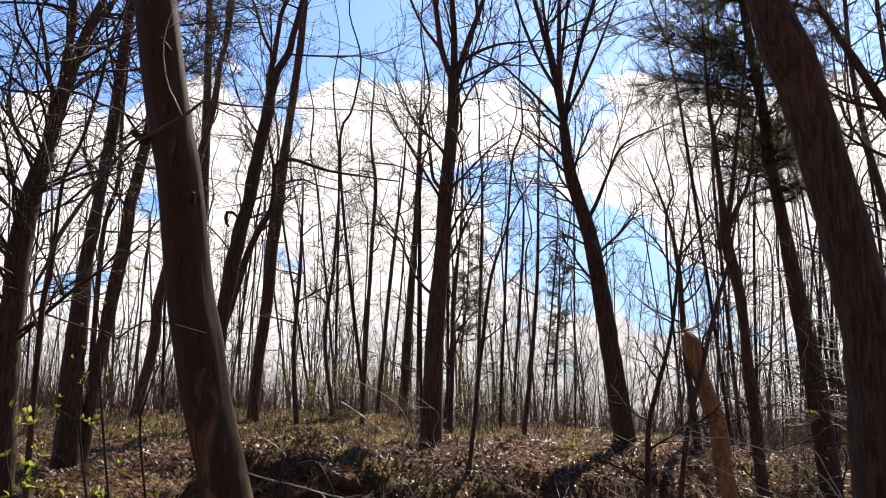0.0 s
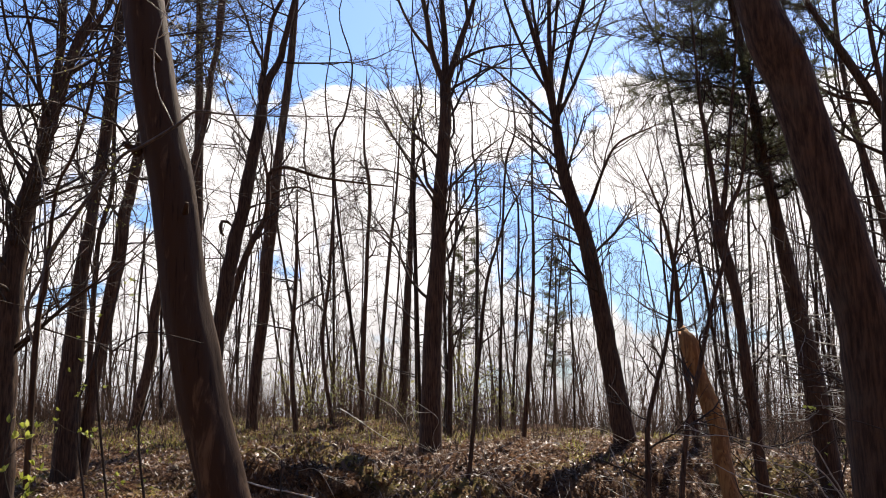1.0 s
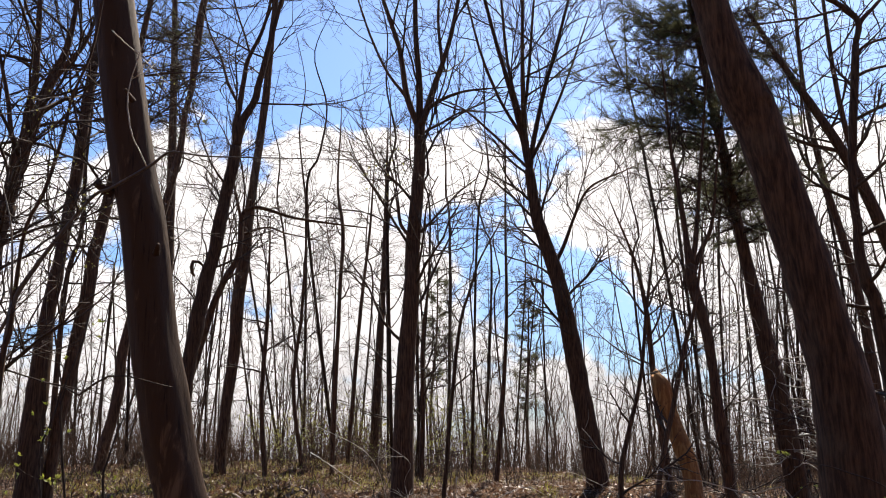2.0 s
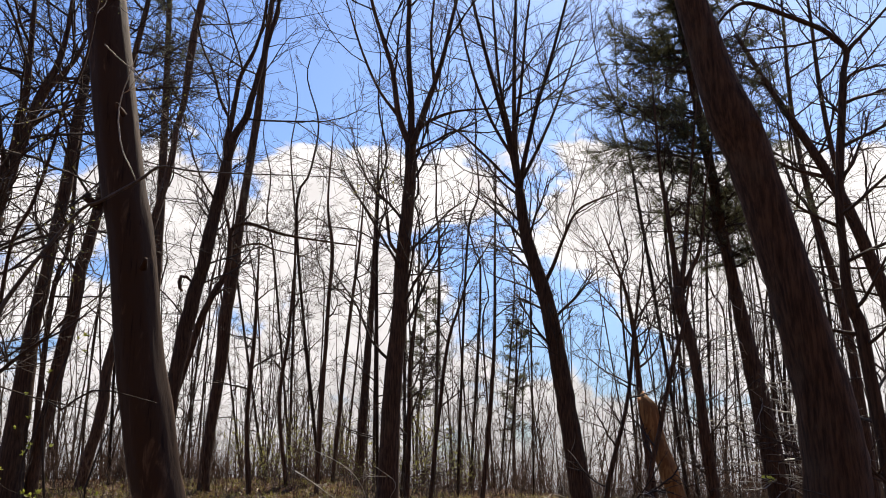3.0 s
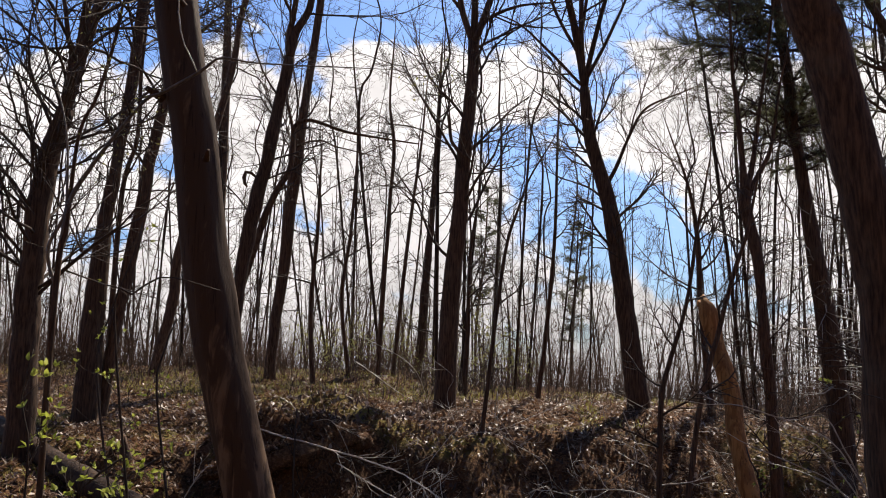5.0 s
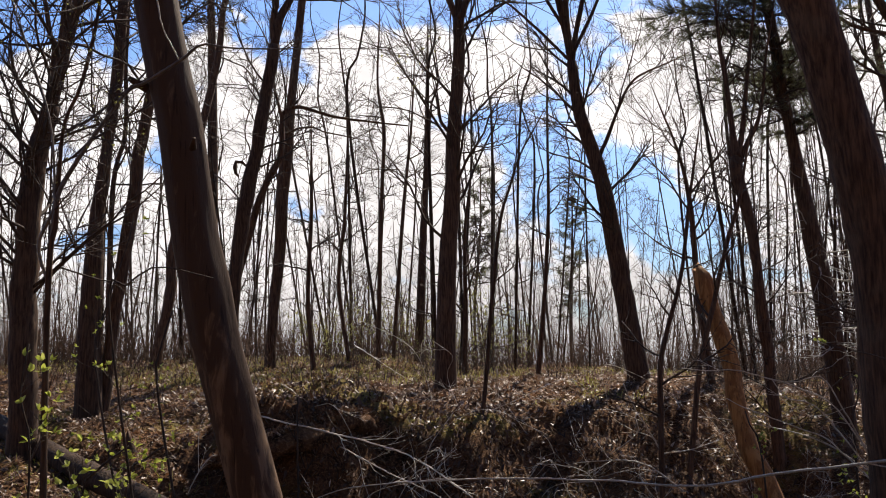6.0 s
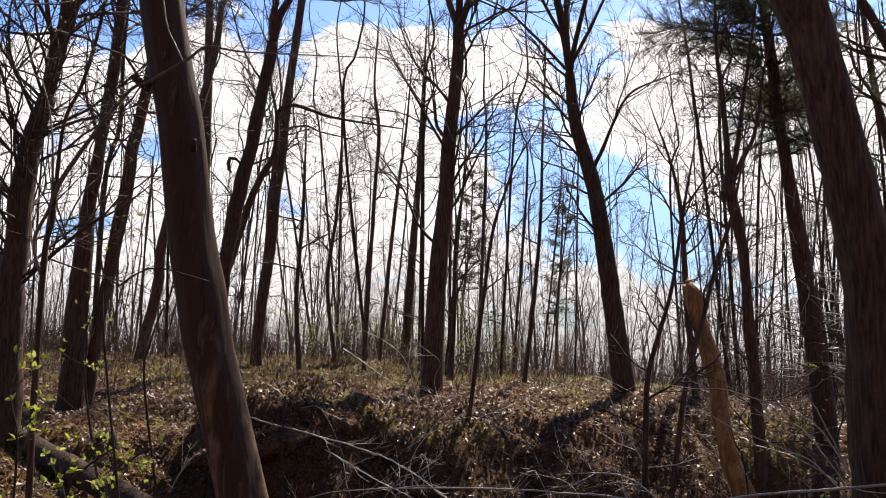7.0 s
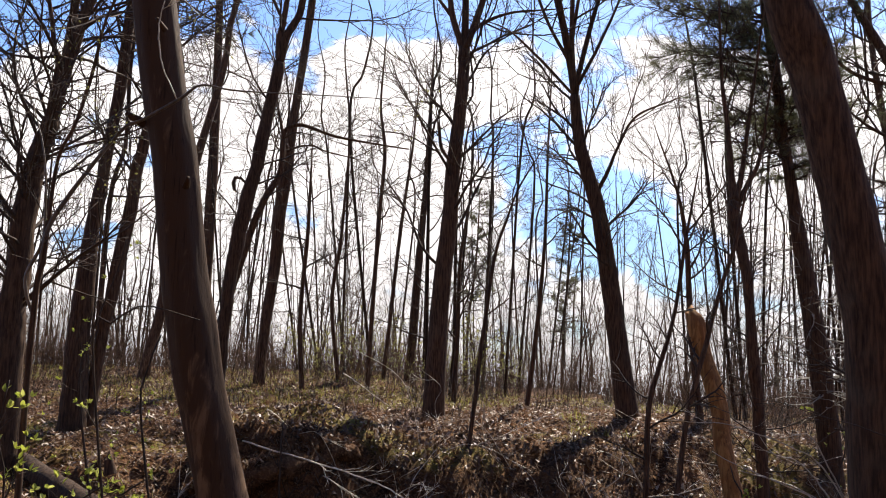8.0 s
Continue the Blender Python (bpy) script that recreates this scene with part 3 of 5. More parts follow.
hardwood("tall_oak", [
    [(-0.22, 14.4, 0.91, 0.1792), (-0.15, 14.4, 2.66, 0.1549), (0.01, 14.4, 4.17, 0.134), (0.07, 14.4, 5.25, 0.1183), (0.16, 14.4, 6.35, 0.1061), (0.19, 14.4, 7.18, 0.0974)],
    [(0.19, 14.4, 7.07, 0.0609), (-0.04, 14.4, 7.75, 0.0531), (-0.16, 14.4, 8.65, 0.0444), (-0.5, 14.4, 9.85, 0.0322), (-0.87, 14.4, 11.53, 0.02)],
    [(0.19, 14.4, 7.07, 0.0731), (0.19, 14.4, 8.01, 0.0574), (0.14, 14.4, 9.19, 0.0444), (0.22, 14.4, 11.99, 0.0244)],
    [(0.19, 14.4, 7.07, 0.0609), (0.46, 14.4, 7.91, 0.0531), (0.72, 14.4, 8.65, 0.0444), (0.97, 14.4, 9.74, 0.0322), (1.46, 14.4, 11.76, 0.02)],
    [(0.18, 14.2, 7.1, 0.04), (0.4, 14.2, 7.46, 0.0365), (0.94, 14.2, 7.72, 0.0244), (1.63, 14.2, 7.8, 0.0122)],
    [(-0.06, 14.5, 7.79, 0.0331), (-0.39, 14.5, 8.27, 0.0244), (-0.7, 14.5, 9.03, 0.0209), (-0.96, 14.5, 9.91, 0.0122)],
    [(0.62, 14.6, 8.43, 0.0331), (0.57, 14.6, 9.41, 0.0244), (0.68, 14.6, 10.64, 0.0165)],
    [(0.06, 14.3, 5.08, 0.0322), (-0.15, 14.3, 5.34, 0.0287), (-0.21, 14.3, 5.67, 0.0244), (-0.25, 14.3, 5.9, 0.0122)],
], "tall straight bare oak forking into upright limbs", 19, boughs=11, low=0.4, length=2.6, angle=1.05, rise=0.06, bough=0.028)
hardwood("leaning_oak", [
    [(2.98, 14.5, 0.98, 0.1801), (2.82, 14.5, 2.29, 0.1636), (2.67, 14.5, 3.42, 0.1514), (2.46, 14.5, 4.58, 0.127), (2.2, 14.5, 5.48, 0.107), (2.1, 14.5, 6.39, 0.0861)],
    [(2.1, 14.5, 6.34, 0.0618), (1.99, 14.5, 7.11, 0.0531), (1.78, 14.5, 8.06, 0.0409), (1.48, 14.5, 9.35, 0.0331), (1.1, 14.5, 11.37, 0.0165)],
    [(2.1, 14.5, 6.34, 0.0531), (2.05, 14.5, 7.42, 0.0452), (2.08, 14.5, 8.7, 0.0365), (2.2, 14.5, 11.14, 0.0165)],
    [(2.1, 14.5, 6.34, 0.0531), (2.19, 14.5, 6.9, 0.0452), (2.46, 14.5, 7.95, 0.0365), (2.82, 14.5, 9.14, 0.0287), (3.38, 14.5, 11.14, 0.0165)],
    [(1.99, 14.5, 7.01, 0.0331), (1.61, 14.5, 7.74, 0.0287), (1.32, 14.5, 8.59, 0.0244), (1.11, 14.5, 9.57, 0.0165)],
    [(2.01, 14.4, 7.18, 0.0322), (1.8, 14.4, 8.23, 0.0287), (1.73, 14.4, 9.3, 0.0244), (1.69, 14.4, 10.29, 0.0165)],
    [(2.06, 14.6, 7.36, 0.0331), (2.21, 14.6, 8.43, 0.0287), (2.34, 14.6, 9.63, 0.0209), (2.5, 14.6, 10.64, 0.0122)],
    [(2.13, 14.3, 6.52, 0.0322), (2.46, 14.3, 7.17, 0.0287), (2.85, 14.3, 8.07, 0.02), (3.21, 14.3, 9.03, 0.0122)],
    [(2, 14.2, 6.34, 0.0278), (1.46, 14.2, 6.92, 0.0244), (0.94, 14.2, 7.41, 0.0157), (0.45, 14.2, 7.61, 0.0078)],
    [(2.5, 14.5, 4.73, 0.0365), (2.67, 14.5, 5.08, 0.0331), (2.83, 14.5, 5.48, 0.0244), (3.14, 14.5, 6.03, 0.0209), (3.79, 14.5, 6.34, 0.0122)],
], "leaning bare oak with a vase-shaped crown", 20, boughs=11, low=0.42, length=2.2, spread=0.6, kids=4, angle=1.0, rise=0.045, bough=0.028)
hardwood("forked_tree", [
    [(4.49, 12.5, 0.40, 0.0866), (4.43, 12.5, 1.11, 0.0833), (4.42, 12.5, 1.50, 0.0837), (4.37, 12.5, 1.90, 0.0882), (4.35, 12.5, 2.29, 0.0768), (4.33, 12.5, 2.70, 0.0690), (4.29, 12.5, 3.11, 0.0778), (4.15, 12.5, 3.95, 0.0872), (4.15, 12.5, 4.20, 0.0916)],
    [(4.15, 12.5, 4.20, 0.0916), (4.12, 12.5, 4.55, 0.0500), (4.09, 12.5, 4.99, 0.0436), (4.06, 12.5, 5.43, 0.0372), (4.01, 12.5, 5.88, 0.0308), (3.99, 12.5, 6.34, 0.0244), (3.98, 12.5, 7.08, 0.0180)],
    [(4.15, 12.5, 4.20, 0.0500), (4.26, 12.5, 4.59, 0.0400), (4.34, 12.5, 5.07, 0.0338), (4.42, 12.5, 5.60, 0.0275), (4.52, 12.5, 6.24, 0.0212), (4.63, 12.5, 6.99, 0.0150)],
    [(4.15, 12.5, 4.08, 0.0500), (4.34, 12.5, 4.46, 0.0360), (4.50, 12.5, 4.76, 0.0302), (4.59, 12.5, 5.16, 0.0245), (4.67, 12.5, 5.69, 0.0187), (4.79, 12.5, 6.24, 0.0130)],
], "bare tree forked like a Y with short dense twigs", 21, boughs=18, low=0.12, length=1.2, bough=0.013, angle=1.2)
oak = hardwood("big_oak", [
    [(3.60, 7.2, 0.00, 0.283), (3.53, 7.2, 1.53, 0.259), (3.50, 7.2, 1.99, 0.234), (3.32, 7.2, 3.19, 0.201), (3.08, 7.2, 4.22, 0.192), (3.00, 7.2, 4.54, 0.211), (2.91, 7.2, 4.76, 0.200), (2.73, 7.2, 5.59, 0.147), (2.23, 7.2, 8.02, 0.088)],
], "massive leaning oak trunk with dark ridged bark", 22, boughs=6, low=0.72, length=2.0, mat=BARK_RIDGED, sides=28, flare=1.2)


def lump(name, centre, radii, mat, parent, seed, label=""):
    """A rounded, uneven growth."""
    out = Tubes()
    n, m = 12, 18
    th = np.linspace(0.02, math.pi - 0.02, n)[:, None]
    ph = np.arange(m)[None] * 2 * math.pi / m
    r = 1 + 0.16 * noise2(th * 2.2 + 0 * ph, np.cos(ph) * 1.7 + np.sin(ph) * 1.2 + 0 * th, seed) + 0.08 * noise2(th * 6 + 0 * ph, np.cos(ph) * 5 + np.sin(ph) * 4 + 0 * th, seed + 1)
    v = np.stack([r * np.sin(th) * np.cos(ph) * radii[0], r * np.sin(th) * np.sin(ph) * radii[1], r * np.cos(th) * radii[2]], -1) + np.asarray(centre, float)
    out.put(v.reshape(-1, 3), [(i * m + j, i * m + (j + 1) % m, (i + 1) * m + (j + 1) % m, (i + 1) * m + j) for i in range(n - 1) for j in range(m)])
    return part(name, out, mat, parent, label)


lump("burl", (3.09, 7.12, 4.53), (0.115, 0.15, 0.15), BARK_RIDGED, oak, 31, "swollen burl on the trunk")
hardwood("arching_tree", [
    [(4.87, 8.5, 0.30, 0.070), (4.67, 8.5, 2.60, 0.068), (4.59, 8.5, 3.17, 0.063), (4.56, 8.5, 3.46, 0.055), (4.58, 8.5, 3.76, 0.047), (4.57, 8.5, 4.06, 0.044), (4.61, 8.5, 4.49, 0.044), (4.74, 8.5, 5.31, 0.042), (4.82, 8.5, 5.77, 0.040)],
    [(4.82, 8.5, 5.77, 0.0340), (4.89, 8.5, 6.04, 0.0340), (4.76, 8.5, 6.20, 0.0311), (4.62, 8.5, 6.31, 0.0283), (4.27, 8.5, 6.46, 0.0254), (3.93, 8.5, 6.59, 0.0226), (3.75, 8.5, 6.59, 0.0197), (3.59, 8.5, 6.47, 0.0169), (3.47, 8.5, 6.32, 0.0140)],
    [(4.82, 8.5, 5.77, 0.0260), (4.91, 8.5, 6.04, 0.0260), (5.07, 8.5, 6.21, 0.0207), (5.29, 8.5, 6.44, 0.0153), (5.63, 8.5, 6.79, 0.0100)],
    [(4.79, 8.5, 5.61, 0.0220), (4.92, 8.5, 5.76, 0.0173), (5.17, 8.5, 5.85, 0.0127), (5.50, 8.5, 5.90, 0.0080)],
], "slim bare tree whose top arches over", 23, boughs=15, low=0.3, length=1.5, group="young trees")
hardwood("leaning_maple", [
    [(8.02, 13, 0.75, 0.147), (7.7, 13, 3.23, 0.1175), (7.29, 13, 5.17, 0.0957), (6.93, 13, 6.12, 0.0809), (6.52, 13, 6.92, 0.0661), (6.12, 13, 7.64, 0.0513), (5.62, 13, 8.65, 0.0331)],
    [(7.15, 13, 5.53, 0.0513), (6.97, 13, 7.39, 0.04), (6.94, 13, 9.15, 0.0261)],
    [(6.93, 13, 6.12, 0.0365), (6.17, 13, 6.35, 0.0296), (5.67, 13, 6.82, 0.0183)],
], "bare maple leaning far over", 28, boughs=13, low=0.2, length=2.4)
hardwood("bare_tree", [
    [(9.16, 17, 0.07, 0.1253), (9.1, 17, 2.85, 0.1061), (8.92, 17, 5.1, 0.0861), (8.58, 17, 7.09, 0.067), (8.41, 17, 9.17, 0.0478), (8.47, 17, 11.47, 0.0287)],
], "bare tree with dense fine twigs", 29, boughs=18, low=0.25, length=2.4)
hardwood("slim_sapling", [
    [(0.32, 11.5, 0.69, 0.0296), (0.49, 11.5, 2.15, 0.0261), (0.63, 11.5, 3.2, 0.0226), (0.79, 11.5, 3.72, 0.0165), (0.93, 11.5, 4.12, 0.013), (1.16, 11.5, 4.52, 0.0096)],
], "thin dark sapling on the bank", 24, boughs=9, low=0.4, length=0.9, last=1, group="saplings", least=0.003)
hardwood("slim_sapling", [
    [(2.43, 10.8, 0.5, 0.0365), (2.48, 10.8, 1.09, 0.0339), (2.6, 10.8, 1.7, 0.0304), (2.81, 10.8, 2.39, 0.0244), (2.95, 10.8, 3.24, 0.0218), (3.09, 10.8, 3.97, 0.0122)],
], "dark crooked sapling on the bank", 25, boughs=12, low=0.25, length=1.0, last=1, group="saplings", least=0.003)
hardwood("slim_sapling", [
    [(2.96, 11.6, 0.42, 0.0392), (3.18, 11.6, 1.13, 0.0357), (3.45, 11.6, 2.15, 0.0331), (3.66, 11.6, 2.9, 0.0296), (3.85, 11.6, 3.44, 0.0261), (3.97, 11.6, 3.99, 0.0165)],
], "dark sapling behind the broken stump", 26, boughs=12, low=0.25, length=1.1, last=1, group="saplings", least=0.003)
hardwood("near_sapling", [
    [(-2.21, 4.8, 1.05, 0.020), (-2.22, 4.8, 1.99, 0.017), (-2.19, 4.8, 2.27, 0.014), (-2.16, 4.8, 2.84, 0.010), (-2.07, 4.8, 3.08, 0.010), (-1.99, 4.8, 3.41, 0.010), (-1.95, 4.8, 3.67, 0.008), (-1.85, 4.8, 3.99, 0.007), (-1.79, 4.8, 4.61, 0.004)],
    [(-2.22, 4.8, 1.99, 0.0122), (-2.27, 4.8, 2.11, 0.0104), (-2.28, 4.8, 2.22, 0.0104), (-2.21, 4.8, 2.38, 0.0096), (-2.2, 4.8, 2.52, 0.0078), (-2.24, 4.8, 2.92, 0.0052), (-2.37, 4.8, 3.32, 0.0026)],
    [(-2.22, 4.8, 2.08, 0.012), (-2.20, 4.8, 2.33, 0.014), (-2.14, 4.8, 2.56, 0.014), (-1.82, 4.8, 3.03, 0.010), (-1.69, 4.8, 3.11, 0.010), (-1.48, 4.8, 3.24, 0.010), (-1.37, 4.8, 3.32, 0.007), (-1.16, 4.8, 3.29, 0.005), (-0.60, 4.8, 3.27, 0.003)],
], "slim crooked sapling with a bough crossing the snag", 27, boughs=6, low=0.62, length=0.6, group="saplings", least=0.002, buds=0.014, limb_mat=BARK_SUNLIT, bough=0.006, sides=10)
# slender trees of the middle distance
hardwood("slender_tree", [[(-1.1, 24, 1.25, 0.1357), (-0.97, 24, 3.67, 0.1157), (-0.81, 24, 5.88, 0.0879), (-0.71, 24, 7.85, 0.0679), (-0.64, 24, 9.86, 0.0339)]], "slender straight bare tree", 31, boughs=10, low=0.45, length=1.6, group="slender trees")
hardwood("slender_tree", [[(-1.74, 19, 0.95, 0.0539), (-1.67, 19, 3, 0.0487), (-1.59, 19, 4.98, 0.0426), (-1.52, 19, 6.42, 0.0426), (-1.64, 19, 7.47, 0.027), (-1.58, 19, 8.82, 0.0165)]], "slender bare tree with a knotted stem", 32, boughs=9, low=0.45, length=1.2, group="slender trees")
hardwood("slender_tree", [[(-1.64, 22, 1.19, 0.0557), (-1.42, 22, 3.79, 0.0496), (-1.26, 22, 5.52, 0.0435), (-1.06, 22, 7.18, 0.0313), (-0.95, 22, 8.71, 0.0183)]], "slender pale-grey bare tree", 33, boughs=8, low=0.5, length=1.3, group="slender trees")
hardwood("slender_tree", [[(1.43, 16, 0.85, 0.0452), (1.61, 16, 2.36, 0.0409), (1.75, 16, 4.03, 0.0313), (1.8, 16, 5.66, 0.0226), (1.86, 16, 7.11, 0.0139)]], "thin upright bare tree", 34, boughs=10, low=0.4, length=1.1, group="slender trees")
hardwood("slender_tree", [[(0.12, 17, 0.8, 0.0531), (0.18, 17, 2.41, 0.0435), (0.2, 17, 3.74, 0.0339), (0.35, 17, 4.87, 0.0191)]], "thin upright bare tree", 35, boughs=12, low=0.3, length=1.2, group="slender trees")
hardwood("slender_tree", [[(-2.47, 20, 1.04, 0.0505), (-2.71, 20, 3.07, 0.0452), (-2.55, 20, 4.64, 0.0392), (-2.46, 20, 6.4, 0.0226)]], "thin upright bare tree", 36, boughs=10, low=0.4, length=1.2, group="slender trees")
hardwood("slender_tree", [[(-2.96, 18, 0.98, 0.0557), (-3.07, 18, 2.69, 0.0461), (-2.99, 18, 4.34, 0.0409), (-2.98, 18, 5.55, 0.0252)]], "thin upright bare tree", 37, boughs=10, low=0.4, length=1.4, group="slender trees")
hardwood("slender_tree", [[(4.31, 15, 0.25, 0.0679), (4.18, 15, 2.51, 0.0548), (4.11, 15, 3.98, 0.0426), (3.95, 15, 4.89, 0.0252), (3.68, 15, 5.71, 0.013)]], "slender bare tree with spreading twigs", 38, boughs=14, low=0.4, length=1.9, group="slender trees", rise=0.14)


# barkless snag leaning in front
def snag(name, ctrl, label, seed, mat, sides, splinter, category="dead trunk"):
    rng = np.random.default_rng(seed)
    path = spline(ctrl, 12)
    x, y, z, r = path[0]
    base = thing(name, (x, y, float(ground_z(x, y))), label, category)
    n = len(path)
    a = np.arange(sides) * 2 * math.pi / sides
    along = np.gradient(path[:, :3], axis=0)
    along /= np.linalg.norm(along, axis=1)[:, None]
    u = np.cross(along, (0, 1, 0))
    u /= np.linalg.norm(u, axis=1)[:, None]
    v = np.cross(along, u)
    t = np.arange(n)[:, None] / 12.0
    # flutes and checks that wind slowly up the stem
    flute = 0.02 * np.sin(3 * a[None] + 0.5 * t + 0.8) + 0.02 * np.sin(7 * a[None] - 0.4 * t) - 0.05 * np.exp(-(((a[None] - 2.15 - 0.1 * np.sin(1.3 * t)) / 0.2) ** 2)) + 0.03 * noise2(a[None] * 6 + 0 * t, t * 0.8 + 0 * a[None], seed)
    rad = path[:, 3:4] * (1 + flute)
    ring = path[:, None, :3] + rad[..., None] * (np.cos(a)[None, :, None] * u[:, None] + np.sin(a)[None, :, None] * v[:, None])
    if splinter:
        spike = np.abs(noise2(a * 2.2, a * 0 + 4.0, seed)) * splinter + splinter * 1.1 * np.clip(np.cos(a - 2.6), 0, 1) ** 3
        ring[-1] += along[-1] * (spike[:, None] - 0.25 * splinter)
        ring[-1] = path[-1, :3] + (ring[-1] - path[-1, :3]) * np.array((0.85, 0.85, 1.0))
    faces = []
    for i in range(n - 1):
        for j in range(sides):
            m = (j + 1) % sides
            faces.append((i * sides + j, i * sides + m, (i + 1) * sides + m, (i + 1) * sides + j))
    out = Tubes()
    verts = list(ring.reshape(-1, 3)) + [path[-1, :3] - along[-1] * splinter * 0.6]
    faces += [((n - 1) * sides + j, (n - 1) * sides + (j + 1) % sides, n * sides) for j in range(sides)]
    out.put(verts, faces)
    part("trunk", out, mat, base)
    return base


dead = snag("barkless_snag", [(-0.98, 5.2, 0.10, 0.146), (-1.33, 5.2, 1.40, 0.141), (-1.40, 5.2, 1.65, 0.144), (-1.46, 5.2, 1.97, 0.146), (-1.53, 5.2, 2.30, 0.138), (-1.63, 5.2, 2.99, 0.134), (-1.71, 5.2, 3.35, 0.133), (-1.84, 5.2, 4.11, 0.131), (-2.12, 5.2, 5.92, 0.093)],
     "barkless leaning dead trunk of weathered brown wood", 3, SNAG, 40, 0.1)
snag("broken_stump", [(4.29, 10.83, -1.80, 0.141), (4.02, 11.12, -0.81, 0.133), (3.85, 11.30, -0.19, 0.127), (3.72, 11.40, 0.15, 0.125), (3.67, 11.50, 0.50, 0.112), (3.63, 11.60, 0.86, 0.118), (3.64, 11.70, 1.22, 0.116), (3.57, 11.80, 1.60, 0.121), (3.50, 11.95, 1.98, 0.111), (3.44, 12.05, 2.38, 0.128), (3.37, 12.10, 2.55, 0.074)],
     "snapped leaning stump of splintered orange-tan wood", 5, RAW_WOOD, 24, 0.09, "stump")

for x, y, z, dx, dz, r in ((-1.81, 5.15, 3.18, -0.09, 0.05, 0.022), (-1.50, 5.05, 2.78, 0.03, 0.04, 0.016), (-1.69, 5.06, 3.74, -0.03, 0.05, 0.014)):
    stub = Tubes()
    stub.tube([(x, y, z), (x + dx * 0.6, y - 0.04, z + dz * 0.6), (x + dx, y - 0.07, z + dz)], (r * 1.4, r, r * 0.7), 9, 0.08, np.random.default_rng(int(r * 1000)))
    part("branch_stub", stub, SNAG, dead)

snag("rotten_stump", [(-3.41, 9.2, 0.56, 0.065), (-3.43, 9.2, 0.64, 0.055), (-3.45, 9.2, 0.72, 0.045)], "small dark rotten stump on the slope", 8, BARK, 16, 0.05, "stump")


# ---- pine ----
def pine(name, ctrl, label, seed, low, reach, whorls, group="pines", full_green=1.0, needle=0.006, dead=0, twiggy=6, thick=8, bare_low=0.22):
    rng = np.random.default_rng(seed)
    x, y, z, r = ctrl[0]
    ctrl = [list(c) for c in ctrl]
    ctrl[0][2] = float(ground_z(x, y)) - 0.1
    path = spline(ctrl, 8)
    base = thing(name, (x, y, float(ground_z(x, y))), label, "pine tree", group)
    one, wood, green, spots = Tubes(), Tubes(), Tubes(), []
    one.tube(path[:, :3], path[:, 3], 12, 0.04, rng)
    part("trunk", one, BARK, base)
    n = len(path)
    for w in range(whorls):
        t = low + (1 - low) * min(0.99, (w + rng.uniform(-0.5, 1.0)) / whorls if w else 0.5 / whorls)
        j = min(int(t * (n - 1)), n - 2)
        p = path[j, :3]
        k = (t - low) / (1 - low)
        full = reach * (0.75 + 0.5 * rng.random()) * min(1.0, 0.45 + 2.2 * k) * (1.08 - k) ** 0.7
        bare = t < low + bare_low * (1 - low)
        for b in range(rng.integers(4, 7)):
            j = int(np.clip((t + rng.uniform(-0.9, 0.9) * (1 - low) / whorls) * (n - 1), 0, n - 2))
            f = rng.random()
            p = path[j, :3] * (1 - f) + path[j + 1, :3] * f
            ang = rng.random() * 2 * math.pi
            d = unit(np.array((math.cos(ang), math.sin(ang), rng.uniform(0.0, 0.6))))
            m = full * rng.uniform(0.55, 1.1)
            q, pts, ways = p, [p], [d]
            for i in range(6):
                d = unit(d + rng.standard_normal(3) * 0.09 + np.array((0, 0, 0.03 if i > 3 else -0.02)))
                q = q + d * m / 6
                pts.append(q)
                ways.append(d)
            wood.tube(pts, np.linspace(min(0.022, path[j, 3] * 0.4), 0.005, 7), 5)
            for i in range(1, 7):
                for _ in range(twiggy):
                    s = aside(ways[i], rng.uniform(0.4, 1.1), rng, 0.1)
                    ln = m * rng.uniform(0.12, 0.28)
                    e = pts[i] + s * ln
                    wood.tube([pts[i], pts[i] + s * ln * 0.5, e], (0.006, 0.005, 0.003), 3)
                    if rng.random() < (0.8 if bare else 1 - full_green):
                        continue
                    spots.extend((pts[i] + s * ln * (0.3 + 0.14 * c), s) for c in range(6))
    # dead branches still stand out of the lower trunk, sunlight painted into their pale colour
    sun_toned = Tubes()
    for b in range(dead):
        j = int(rng.uniform(0.1, low) * (n - 1))
        ang = rng.random() * 2 * math.pi
        d = unit(np.array((math.cos(ang), math.sin(ang), rng.uniform(-0.15, 0.3))))
        spare = []
        grow(sun_toned, spare, rng, path[j, :3], d, rng.uniform(0.4, 1.5), 0.012, 1, 2, 0.8, 0.14, 0.0, 0.0045, 4)
    boughs = part("bough", wood, TWIG, base)
    if dead:
        part("dead_bough", sun_toned, DEAD_TWIG, base, "bare dead boughs coloured pale as if sunlit")
    tufts(green, spots, rng, 0.13, needle, thick)
    part("needles", green, NEEDLES, boughs, "dark green needle tufts", smooth=False)
    return base


def tufts(out, spots, rng, size, width, thick):
    """Brushes of needles, each needle a thin blade."""
    p = np.repeat(np.array([q for q, d in spots]), thick, 0)
    d = np.repeat(np.array([d for q, d in spots]), thick, 0)
    n = len(p)
    r = rng.standard_normal((n, 3))
    r -= d * (r * d).sum(1)[:, None]
    r /= np.linalg.norm(r, axis=1)[:, None]
    a = rng.uniform(0.25, 1.15, n)[:, None]
    way = d * np.cos(a) + r * np.sin(a)
    side = np.cross(way, rng.standard_normal((n, 3)))
    side *= width / np.linalg.norm(side, axis=1)[:, None]
    tip = p + way * size * rng.uniform(0.7, 1.25, n)[:, None]
    out.put_many(np.stack([p - side, p + side, tip], 1))


